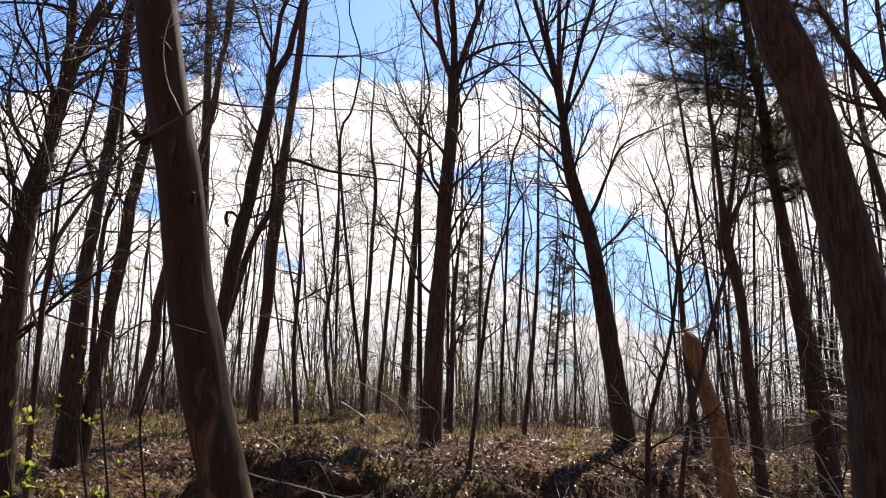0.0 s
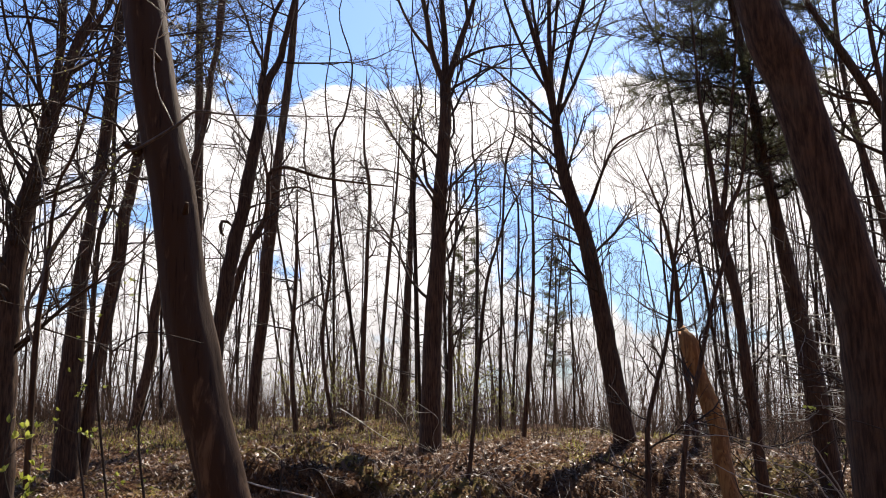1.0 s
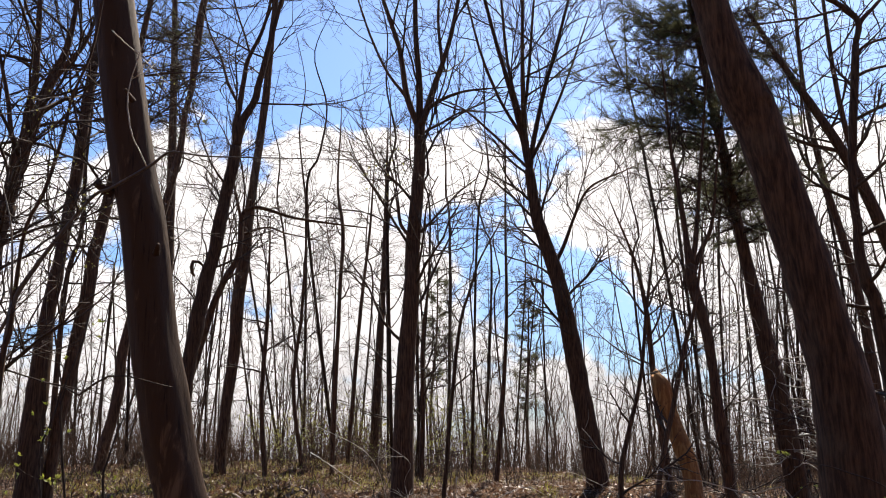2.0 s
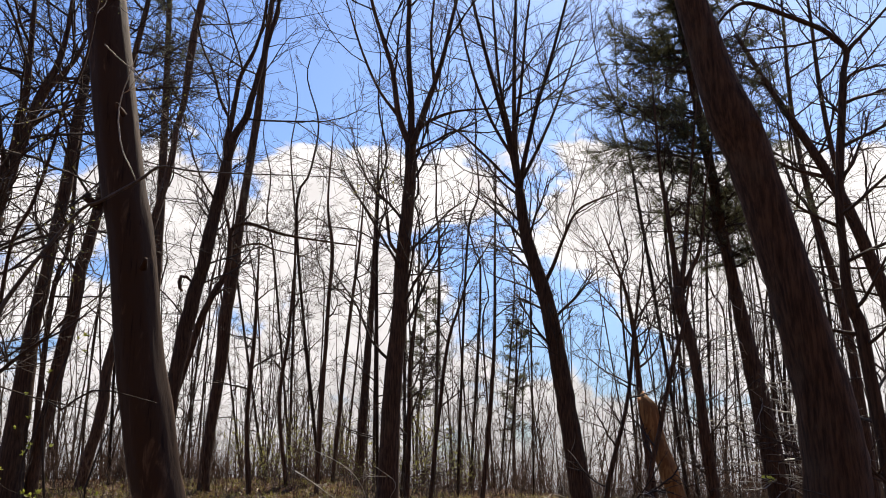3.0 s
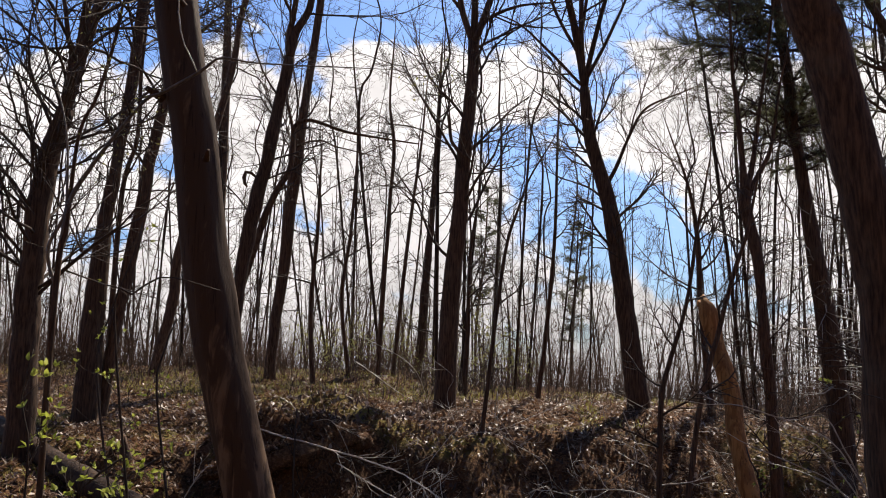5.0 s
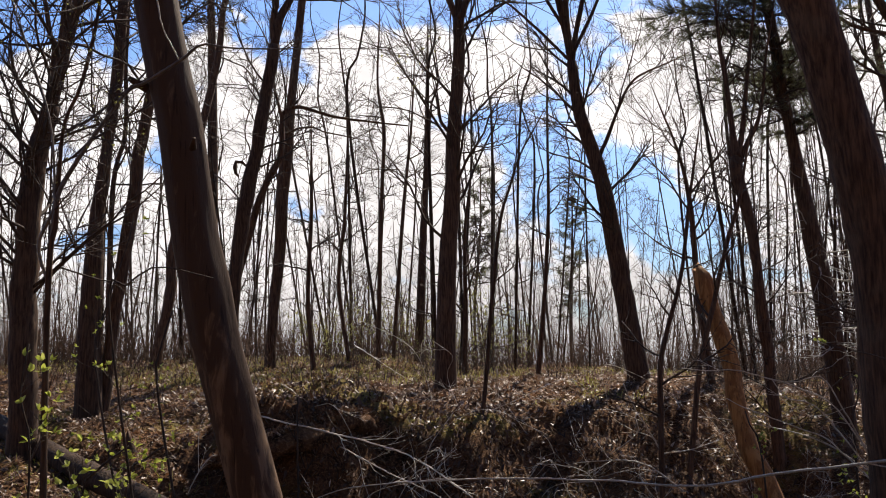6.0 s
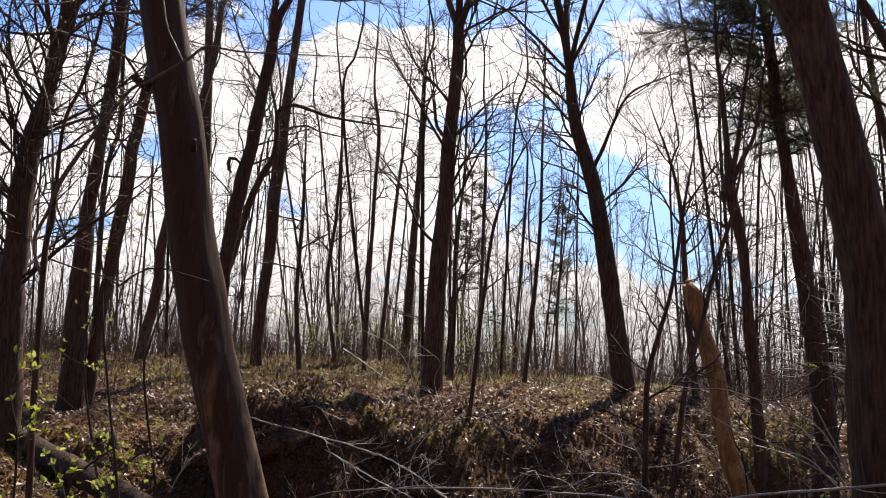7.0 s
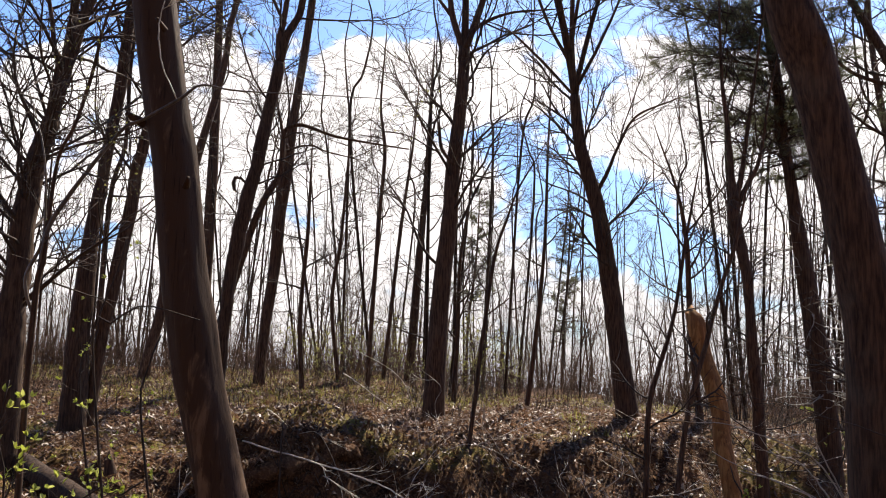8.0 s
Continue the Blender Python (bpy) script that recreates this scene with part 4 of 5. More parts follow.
big_pine = pine("white_pine", [(5.87, 13.5, 0.60, 0.161), (5.76, 13.5, 1.47, 0.169), (5.66, 13.5, 2.33, 0.162), (5.43, 13.5, 4.12, 0.108), (5.32, 13.5, 5.05, 0.087), (5.23, 13.5, 5.53, 0.106), (5.22, 13.5, 6.02, 0.093), (5.04, 13.5, 7.60, 0.070), (4.42, 13.5, 13.00, 0.011)],
                "tall leaning pine with a dark shaggy crown", 41, 0.36, 2.2, 30, full_green=0.62, needle=0.0018, dead=32, twiggy=7, thick=14, bare_low=0.08)
pine("white_pine", [(-6.64, 23, 0.74, 0.1949), (-6.54, 23, 3.29, 0.1688), (-6.51, 23, 7.91, 0.1296), (-6.62, 23, 12.86, 0.0914), (-6.84, 23, 18.2, 0.0392)], "tall pine behind bare trees", 44, 0.56, 2.2, 12, full_green=0.7, needle=0.002, thick=14)
pine("small_pine", [(4.35, 34, 0.75, 0.06), (4.41, 34, 3.22, 0.055), (4.57, 34, 5.42, 0.04), (4.67, 34, 7.91, 0.0191)], "distant small pine among bare trees", 42, 0.3, 1.15, 14, full_green=0.42, needle=0.0022, twiggy=4)
pine("small_pine", [(0.59, 30, 0.85, 0.05), (0.6, 30, 3.03, 0.045), (0.85, 30, 5.37, 0.035), (0.95, 30, 7.87, 0.0165)], "distant thin pine among bare trees", 43, 0.4, 1.2, 12, full_green=0.34, needle=0.0022, twiggy=4)


# ---- young woods behind ----
def build_woods():
    rng = np.random.default_rng(77)
    kinds = []
    for i in range(12):
        h, r = rng.uniform(3.0, 7.4), 0.012 + 0.036 * rng.random() ** 2
        lean = rng.normal(0, 0.07, 2) * h
        ctrl = [(0, 150, 0, r)]
        for k in (0.2, 0.4, 0.6, 0.8, 1.0):
            ctrl.append((lean[0] * k + rng.normal(0, 0.17), 150 + lean[1] * k + rng.normal(0, 0.17), h * k, r * (1 - 0.8 * k)))
        stems = [ctrl]
        if i % 3 == 0:
            a, b = ctrl[3], ctrl[5]
            stems.append([(*a[:3], a[3] * 0.8), (a[0] + 0.25, a[1] + 0.1, a[2] + h * 0.15, a[3] * 0.6), (b[0] + rng.normal(0.5, 0.3), b[1] + 0.4, b[2] * 0.95, 0.005)])
        kinds.append(hardwood("pole_tree", stems, "slender leafless young tree of the woods behind", 200 + i, boughs=11, low=0.06, length=h * 0.2, group="woods behind",
                              sides=7, angle=1.3, rise=0.03, least=0.0045, kids=3, bough=0.016, category="young tree", mat=BARK_DARK))
    placed = 0
    while placed < 262:
        y = 18.5 + 29 * rng.random() ** 0.9
        x = rng.uniform(-0.66, 0.66) * y
        if 172 <= placed < 189:
            # closer stems past the broken stump
            y = rng.uniform(17.5, 26)
            x = rng.uniform(0.27, 0.6) * y
        if placed >= 189:
            # unseen copies added behind and beside the flat to block the sky's light
            turn, away = rng.uniform(0.75, 5.53), rng.uniform(6, 26)
            x, y = math.sin(turn) * away, math.cos(turn) * away
        ob = kinds[placed] if placed < 12 else copy_thing(kinds[rng.integers(12)], Matrix())
        ob.matrix_basis = Matrix.LocRotScale((x, y, float(ground_z(x, y)) - 0.05), Euler((rng.normal(0, 0.075), rng.normal(0, 0.075), rng.random() * 6.28)), None)
        placed += 1


build_woods()


def build_unseen_pines():
    """Unseen pines added on the slope behind the flat to block light from behind."""
    rng = np.random.default_rng(78)
    for i in range(16):
        x, y = rng.uniform(-26, 26), rng.uniform(-24, -5)
        m = Matrix.LocRotScale((x, y, float(ground_z(x, y)) - 0.1), Euler((0, 0, rng.random() * 6.28)), None)
        copy_thing(big_pine, m)


build_unseen_pines()


def build_far_woods():
    """Stems and brush further off, past counting."""
    rng = np.random.default_rng(5)
    out = Tubes()
    n = 620
    y = 38 + 70 * rng.random(n)
    x = rng.uniform(-0.8, 0.8, n) * y
    low = np.stack([x, y, ground_z(x, y) - 0.1], -1)
    h, r = rng.uniform(5, 11.5, n), 0.03 + 0.07 * rng.random(n) ** 2
    top = low + np.stack([rng.normal(0, 0.09, n) * h, rng.normal(0, 0.05, n) * h, h], -1)
    a = low * 0.64 + top * 0.36 + rng.normal(0, 0.16, (n, 3)) * (1, 1, 0)
    b_ = low * 0.3 + top * 0.7 + rng.normal(0, 0.22, (n, 3)) * (1, 1, 0)
    out.sticks(low, a, r, r * 0.8)
    out.sticks(a, b_, r * 0.8, r * 0.5)
    out.sticks(b_, top, r * 0.5, r * 0.2)
    for b in range(11):
        t = rng.uniform(0.2, 0.97, n)[:, None]
        p = np.where(t < 0.36, low + (a - low) * t / 0.36, np.where(t < 0.7, a + (b_ - a) * (t - 0.36) / 0.34, b_ + (top - b_) * (t - 0.7) / 0.3))
        q = p + np.stack([rng.normal(0, 0.55, n), rng.normal(0, 0.4, n), rng.uniform(0.1, 1.1, n)], -1) * (1.35 - t) * 1.2
        out.sticks(p, q, np.full(n, 0.019), np.full(n, 0.011))
        for c in range(2):
            w = p + (q - p) * rng.uniform(0.3, 0.9, n)[:, None]
            out.sticks(w, w + np.stack([rng.normal(0, 0.35, n), rng.normal(0, 0.3, n), rng.uniform(0.1, 0.7, n)], -1), np.full(n, 0.014), np.full(n, 0.009))
    tagged(new("far_woods", out.mesh("far_woods", BARK_DARK)), "dense leafless woods in the distance", "woods", kind="stuff")


build_far_woods()


# ---- ground cover ----
def leaf_sheet(name, label, seed, x, y, mat, tilted):
    """Loose curled leaves lying on the ground, past counting."""
    rng = np.random.default_rng(seed)
    n = len(x)
    z = ground_z(x, y) + rng.uniform(0.003, 0.04, n)
    s = rng.uniform(0.016, 0.05, n)
    a = rng.uniform(0, 6.28, n)
    w = s * rng.uniform(0.3, 0.5, n)
    tilt, curl = rng.normal(0, tilted, (n, 2)), rng.uniform(0.1, 0.6, n)
    ca, sa = np.cos(a), np.sin(a)

    def at(along, across, lift):
        px, py = ca * along - sa * across, sa * along + ca * across
        return np.stack([x + px, y + py, z + px * tilt[:, 0] + py * tilt[:, 1] + lift], -1)

    verts = np.stack([at(-s, 0 * s, 0 * s), at(-0.2 * s, w, curl * w), at(s, 0 * s, 0.25 * s * curl), at(-0.2 * s, -w, curl * w)], 1).reshape(-1, 3)
    i = np.arange(n)[:, None] * 4
    faces = np.concatenate([i + (0, 2, 1), i + (0, 3, 2)])
    data = bpy.data.meshes.new(name)
    data.from_pydata(verts.tolist(), [], faces.tolist())
    data.materials.append(mat)
    tagged(new(name, data), label, "leaf litter", kind="stuff")


def build_litter():
    rng = np.random.default_rng(9)
    n = 175000
    y = 4.5 + 19 * rng.random(n) ** 1.1
    x = rng.uniform(-0.62, 0.62, n) * (y + 2)
    # leaves over ditch and bank get darker colours that stand for shade
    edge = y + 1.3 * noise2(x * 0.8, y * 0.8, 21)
    in_shade = (edge > 5.6) & (edge < np.where(x > 0.6, 12.4, 11.2) + 1.6 * rng.random(n)) & (x > -2.4) & (rng.random(n) < 0.9)
    leaf_sheet("leaf_litter", "dry brown fallen leaves covering the ground", 91, x[~in_shade], y[~in_shade], LITTER, 0.5)
    leaf_sheet("shade_toned_litter", "dark brown leaves in the ditch, coloured as if in shade", 92, x[in_shade], y[in_shade], SHADE_LITTER, 0.9)


def build_grass():
    rng = np.random.default_rng(10)
    n = 46000
    y = 11.8 + 13.5 * rng.random(n) ** 1.3
    x = rng.uniform(-0.55, 0.45, n) * y
    low = rng.random(n) < 0.05
    y = np.where(low, rng.uniform(7.5, 13.5, n), y)
    x = np.where(low, rng.uniform(-7.0, -2.4, n), x)
    keep = (noise2(x * 0.5, y * 0.35, 8) + 0.35 * noise2(x * 1.9, y * 1.4, 18) > np.where(y < np.where(x > 0.4, 16.5, 15.0), 0.42, -0.1)) & ((ground_z(x, y) > 0.74) | (x < -2.4))
    x, y = x[keep], y[keep]
    n = len(x)
    z = ground_z(x, y)
    h, a = 0.03 + 0.12 * rng.random(n) ** 2, rng.uniform(0, 6.28, n)
    dx, dy = rng.normal(0, 0.05, n), rng.normal(0, 0.05, n)
    w = 0.008
    verts = np.stack([np.stack([x - w * np.cos(a), y - w * np.sin(a), z], -1), np.stack([x + w * np.cos(a), y + w * np.sin(a), z], -1), np.stack([x + dx, y + dy, z + h], -1)], 1).reshape(-1, 3)
    data = bpy.data.meshes.new("grass")
    data.from_pydata(verts.tolist(), [], (np.arange(n)[:, None] * 3 + (0, 1, 2)).tolist())
    data.materials.append(GRASS)
    tagged(new("grass", data), "thin yellow-green grass on the terrace", "grass", kind="stuff")


build_litter()
build_grass()


def build_brush(name, label, seed, clumps, near, deep, tall, least, mat):
    """Twiggy undergrowth: clumps of thin stems with side twigs."""
    rng = np.random.default_rng(seed)
    out = Tubes()
    y = near + deep * rng.random(clumps)
    x = rng.uniform(-0.64, 0.64, clumps) * y
    for s in range(5):
        sx, sy = x + rng.normal(0, 0.18, clumps), y + rng.normal(0, 0.18, clumps)
        low = np.stack([sx, sy, ground_z(sx, sy) - 0.03], -1)
        h = tall * rng.uniform(0.35, 1.15, clumps) * (0.75 + 0.45 * noise2(x * 0.45, y * 0.3, seed))
        mid = low + np.stack([rng.normal(0, 0.25, clumps), rng.normal(0, 0.25, clumps), np.ones(clumps)], -1) * (h * 0.5)[:, None]
        top = mid + np.stack([rng.normal(0, 0.5, clumps), rng.normal(0, 0.5, clumps), np.ones(clumps)], -1) * (h * 0.5)[:, None]
        thick = least * rng.uniform(1.0, 2.2, clumps)
        out.sticks(low, mid, thick, thick * 0.8)
        out.sticks(mid, top, thick * 0.8, np.full(clumps, least * 0.6))
        for b in range(6):
            t = rng.random(clumps)[:, None]
            p = mid * (1 - t) + (top if b % 2 else low * 0.4 + mid * 0.6) * t
            q = p + np.stack([rng.normal(0, 0.2, clumps), rng.normal(0, 0.2, clumps), rng.uniform(0.0, 0.3, clumps)], -1) * tall * 0.7
            out.sticks(p, q, np.full(clumps, least * 0.8), np.full(clumps, least * 0.4))
    tagged(new(name, out.mesh(name, mat)), label, "undergrowth", kind="stuff")


def budding_shrub(x, y, tall, wide, seed):
    """A thin many-stemmed shrub in first leaf."""
    rng = np.random.default_rng(seed)
    z = float(ground_z(x, y))
    base = thing("budding_shrub", (x, y, z), "thin shrub hazed with tiny yellow-green buds", "shrub", "budding shrubs")
    wood, green = Tubes(), Tubes()
    n = 14
    low = np.stack([x + rng.normal(0, 0.15, n), y + rng.normal(0, 0.15, n), np.full(n, z - 0.03)], -1)
    top = low + np.stack([rng.normal(0, wide, n), rng.normal(0, wide, n), tall * rng.uniform(0.5, 1.1, n)], -1)
    wood.sticks(low, top, np.full(n, 0.007), np.full(n, 0.003))
    p = []
    for b in range(12):
        t = rng.uniform(0.25, 1, n)[:, None]
        q = low * (1 - t) + top * t
        e = q + rng.normal(0, 0.22, (n, 3)) + np.array((0, 0, 0.12))
        wood.sticks(q, e, np.full(n, 0.003), np.full(n, 0.002))
        p += [e, q * 0.4 + e * 0.6]
    p = np.concatenate(p)
    p = np.concatenate([p + rng.normal(0, 0.03, p.shape) for _ in range(2)])
    m = len(p)
    u, v = rng.standard_normal((m, 3)) * 0.016, rng.standard_normal((m, 3)) * 0.012
    green.put_many(np.stack([p - u, p + v, p + u, p - v], 1))
    part("stem_clump", wood, TWIG, base)
    part("bud_haze", green, BUDS, base, "tiny yellow-green buds", smooth=False, kind="stuff")


for i, (x, y, tall, wide) in enumerate(((-2.6, 21.5, 1.5, 0.5), (-1.5, 23.5, 1.7, 0.5), (-3.8, 24, 1.4, 0.5), (0.5, 26, 1.8, 0.5), (-2.2, 27, 1.9, 0.6), (0.75, 21.5, 2.3, 0.35), (-0.4, 23, 1.6, 0.4), (1.6, 24.5, 1.5, 0.4))):
    budding_shrub(x, y, tall, wide, 400 + i)

build_brush("undergrowth", "bare twiggy undergrowth between the trees", 12, 330, 14.5, 12, 0.8, 0.004, TWIG)
build_brush("thicket", "brown leafless thicket along the back of the terrace", 13, 1500, 21, 36, 1.6, 0.004, BARK)
build_brush("tall_brush", "tall thin leafless brush among the trees", 14, 600, 18, 32, 2.7, 0.004, BARK)


# ---- ditch and foreground ----
def fallen_branch(ctrl, label, seed, forks, mat=None, twig=0.5, group="fallen branches", name="fallen_branch"):
    """A dead bare branch with a few side shoots, lying or leaning."""
    rng = np.random.default_rng(seed)
    path = spline(ctrl, 7)
    path[1:-1, :3] += rng.normal(0, 1.0, (len(path) - 2, 3)) * path[1:-1, 3:4] * 0.35
    x, y, z, r = path[0]
    base = thing(name, (x, y, float(ground_z(x, y))), label, "branch", group)
    one, tips = Tubes(), []
    one.tube(path[:, :3], path[:, 3], 7, 0.05, rng)
    part("stem", one, mat or PALE_TWIG, base)
    for f in range(forks):
        j = int(rng.uniform(0.15, 0.95) * (len(path) - 2))
        d = unit(path[j + 1, :3] - path[j, :3])
        side = Tubes()
        grow(side, tips, rng, path[j, :3], aside(d, rng.uniform(0.4, 0.9), rng), twig * rng.uniform(0.5, 1.2), path[j, 3] * 0.6, 1, 2, 0.6, 0.1, 0.02, 0.0022, 3)
        part("side_shoot", side, mat or PALE_TWIG, base)
    return base


fallen_branch([(-2.15, 9.70, -0.41, 0.0040), (-1.28, 9.00, 0.15, 0.0050), (0.10, 8.50, 0.32, 0.0079), (1.20, 8.00, 0.36, 0.0090), (2.06, 7.60, 0.35, 0.0100), (2.61, 7.10, 0.52, 0.0106), (3.41, 6.60, 0.68, 0.0111), (3.80, 6.30, 0.78, 0.0118)], "long pale bare branch propped before the big oak", 51, 6)
fallen_branch([(2.62, 11.61, 0.17, 0.0105), (2.57, 11.61, 0.27, 0.0105), (2.29, 11.61, 0.78, 0.0085), (2.18, 11.61, 1.05, 0.0063)], "pale stick standing in the bank", 53, 2)
fallen_branch([(4.99, 10.27, -0.18, 0.0067), (4.49, 11.08, 0.30, 0.0072), (3.77, 11.62, 0.50, 0.0061), (3.03, 12.16, 0.58, 0.0049)], "pale thin branch across the ditch", 54, 4)
fallen_branch([(-1.50, 4.78, 3.23, 0.0038), (-1.59, 4.78, 3.42, 0.0038), (-1.63, 4.78, 3.64, 0.0038), (-1.59, 4.78, 3.87, 0.0029), (-1.55, 4.78, 4.01, 0.0019)], "dry curved twig hanging over the snag", 55, 1, name="hanging_twig", twig=0.2)


fallen_branch([(-2.32, 10.24, 0.84, 0.0095), (-2.16, 10.14, 0.81, 0.0095), (-0.84, 9.51, 0.55, 0.0090), (-0.37, 9.20, 0.39, 0.0069), (0.04, 8.88, 0.16, 0.0066), (0.26, 8.78, -0.01, 0.0050)], "long pale bare branch lying down the bank foot", 56, 7)
fallen_branch([(-1.38, 10.35, 0.45, 0.0078), (-1.24, 10.24, 0.40, 0.0078), (-0.77, 9.89, 0.20, 0.0074), (-0.30, 9.55, 0.04, 0.0054), (-0.07, 9.43, -0.08, 0.0054)], "thin pale branch in the ditch", 57, 4)
fallen_branch([(2.53, 11.16, 0.19, 0.0094), (2.86, 11.04, 0.24, 0.0070), (3.22, 11.04, 0.35, 0.0048)], "pale forked twig on the bank foot", 58, 3)
fallen_branch([(-2.92, 9.55, 0.07, 0.0068), (-2.82, 9.55, 0.28, 0.0068), (-2.70, 9.67, 0.45, 0.0068), (-2.55, 9.79, 0.47, 0.0047)], "pale arching twig in the ditch", 59, 4)
fallen_branch([(-1.79, 9.92, -0.15, 0.0129), (-1.80, 9.92, 0.34, 0.0129), (-1.80, 9.92, 0.83, 0.0097), (-1.79, 9.92, 1.09, 0.0064)], "thin dark upright shoot in the ditch", 60, 3, TWIG)
fallen_branch([(2.56, 10.17, -0.12, 0.0087), (2.17, 10.42, 0.16, 0.0087), (1.79, 10.53, 0.20, 0.0067), (1.36, 10.65, 0.16, 0.0045)], "pale bare branch reaching across the bank", 62, 5)

fallen_branch([(-1.75, 4.8, 4.08, 0.0042), (-1.67, 4.8, 4.00, 0.0036), (-1.57, 4.8, 3.91, 0.0030), (-1.48, 4.8, 3.81, 0.0024), (-1.40, 4.8, 3.73, 0.0018)], "dry straight twig caught on the snag", 65, 1, name="hanging_twig", twig=0.15)
fallen_branch([(-1.27, 11, 1.63, 0.0070), (-1.04, 11, 1.48, 0.0060), (-0.83, 11, 1.33, 0.0050), (-0.66, 11, 1.22, 0.0040)], "pale broken twig in the undergrowth", 63, 1, None, 0.2)
fallen_branch([(-2.10, 10.5, 1.19, 0.0090), (-1.98, 10.5, 1.12, 0.0070), (-1.85, 10.5, 1.00, 0.0050)], "short pale dead stick by the bank top", 64, 1, None, 0.2)

# pale shoots rooted beside the big oak
fallen_branch([(3.98, 8.05, -0.9, 0.0080), (3.96, 8.05, -0.1, 0.0075), (3.48, 8.05, 0.87, 0.0068), (3.14, 8.05, 1.11, 0.0061), (2.79, 8.05, 1.23, 0.0054), (2.54, 8.05, 1.30, 0.0046), (2.29, 8.05, 1.30, 0.0039), (2.06, 8.05, 1.33, 0.0032)], "thin pale shoot arching across the tan stump", 500, 3, None, 0.3, "pale shoots", "bare_shoot")
fallen_branch([(3.98, 8.05, -0.9, 0.0080), (3.96, 8.05, -0.1, 0.0075), (3.42, 8.05, 0.75, 0.0068), (3.21, 8.05, 0.98, 0.0059), (3.03, 8.05, 1.02, 0.0050), (2.93, 8.05, 1.11, 0.0041), (2.87, 8.05, 1.21, 0.0032)], "pale crooked shoot among the dark trunks", 501, 3, None, 0.3, "pale shoots", "bare_shoot")
fallen_branch([(3.98, 8.05, -0.9, 0.0080), (3.96, 8.05, -0.1, 0.0075), (3.48, 8.05, 0.95, 0.0068), (3.35, 8.05, 1.19, 0.0059), (3.25, 8.05, 1.22, 0.0050), (3.09, 8.05, 1.18, 0.0041), (2.93, 8.05, 1.18, 0.0032)], "pale bare shoot with a flat bend", 502, 3, None, 0.3, "pale shoots", "bare_shoot")
fallen_branch([(3.98, 8.05, -0.9, 0.0080), (3.96, 8.05, -0.1, 0.0075), (3.40, 8.05, 0.60, 0.0068), (3.11, 8.05, 0.76, 0.0059), (2.77, 8.05, 0.89, 0.0050), (2.57, 8.05, 0.98, 0.0041), (2.45, 8.05, 1.05, 0.0032)], "thin pale shoot low over the ditch", 503, 3, None, 0.3, "pale shoots", "bare_shoot")


def build_ditch_brush():
    """Loose pale sticks strewn over the ditch and bank foot."""
    rng = np.random.default_rng(61)
    for i in range(96):
        x, y = (rng.uniform(-2.4, 0.8), rng.uniform(8.4, 10.4)) if i % 2 else (rng.uniform(-1.0, 4.8), rng.uniform(8.6, 12.6))
        a, ln = rng.uniform(0, 6.28), rng.uniform(0.5, 1.7)
        lift = rng.uniform(0.1, 1.0)
        z = float(ground_z(x, y))
        dx, dy = math.cos(a) * ln, math.sin(a) * ln * 0.5
        r = rng.uniform(0.0025, 0.0055)
        bow = rng.normal(0, 0.16, (2, 3)) * ln
        end = float(ground_z(x + dx, y + dy)) + lift
        ctrl = [(x, y, z, r)] + [(x + dx * k + b[0], y + dy * k + b[1], z + (end - z) * k + 0.06 + abs(b[2]), r * (1 - 0.4 * k)) for k, b in zip((0.35, 0.7), bow)] + [(x + dx, y + dy, end, r * 0.4)]
        fallen_branch(ctrl, "thin pale dead stick in the ditch", 300 + i, 3, PALE_TWIG if rng.random() < 0.88 else TWIG, 0.35, "sticks in the ditch", "dead_stick")


build_ditch_brush()


def leafy_sapling(ctrl, label, seed, size, shoots=9, twig=0.4, group="leafing saplings"):
    """A thin sapling breaking into leaf."""
    rng = np.random.default_rng(seed)
    ctrl = [list(c) for c in ctrl]
    x, y, z, r = ctrl[0]
    ctrl[0][2] = float(ground_z(x, y)) - 0.03
    path = spline(ctrl, 6)
    base = thing("leafing_sapling", (x, y, float(ground_z(x, y))), label, "sapling", group)
    one = Tubes()
    one.tube(path[:, :3], path[:, 3], 6, 0.04, rng)
    part("stem", one, TWIG, base)
    origin = Vector(base.location)
    for f in range(shoots):
        j = int(rng.uniform(0.3, 0.98) * (len(path) - 2))
        d = unit(path[j + 1, :3] - path[j, :3])
        side, tips = Tubes(), []
        grow(side, tips, rng, path[j, :3], aside(d, rng.uniform(0.5, 1.0), rng), twig * rng.uniform(0.4, 1.1), 0.003, 2, 3, 0.7, 0.12, 0.05, 0.0015, 3)
        shoot = part("side_shoot", side, TWIG, base)
        for q, d in tips:
            for _ in range(rng.integers(3, 7)):
                way = Vector(unit(d + rng.standard_normal(3) * 0.85 + np.array((0, 0, 0.5))))
                leaf = new("leaf", LEAF)
                leaf.parent = shoot
                turn = way.to_track_quat("Y", "Z").to_matrix().to_4x4() @ Matrix.Rotation(rng.uniform(-1, 1), 4, "Y")
                leaf.matrix_local = Matrix.Translation(Vector(q) - origin) @ turn @ Matrix.Scale(size * rng.uniform(0.8, 1.6), 4)
    return base


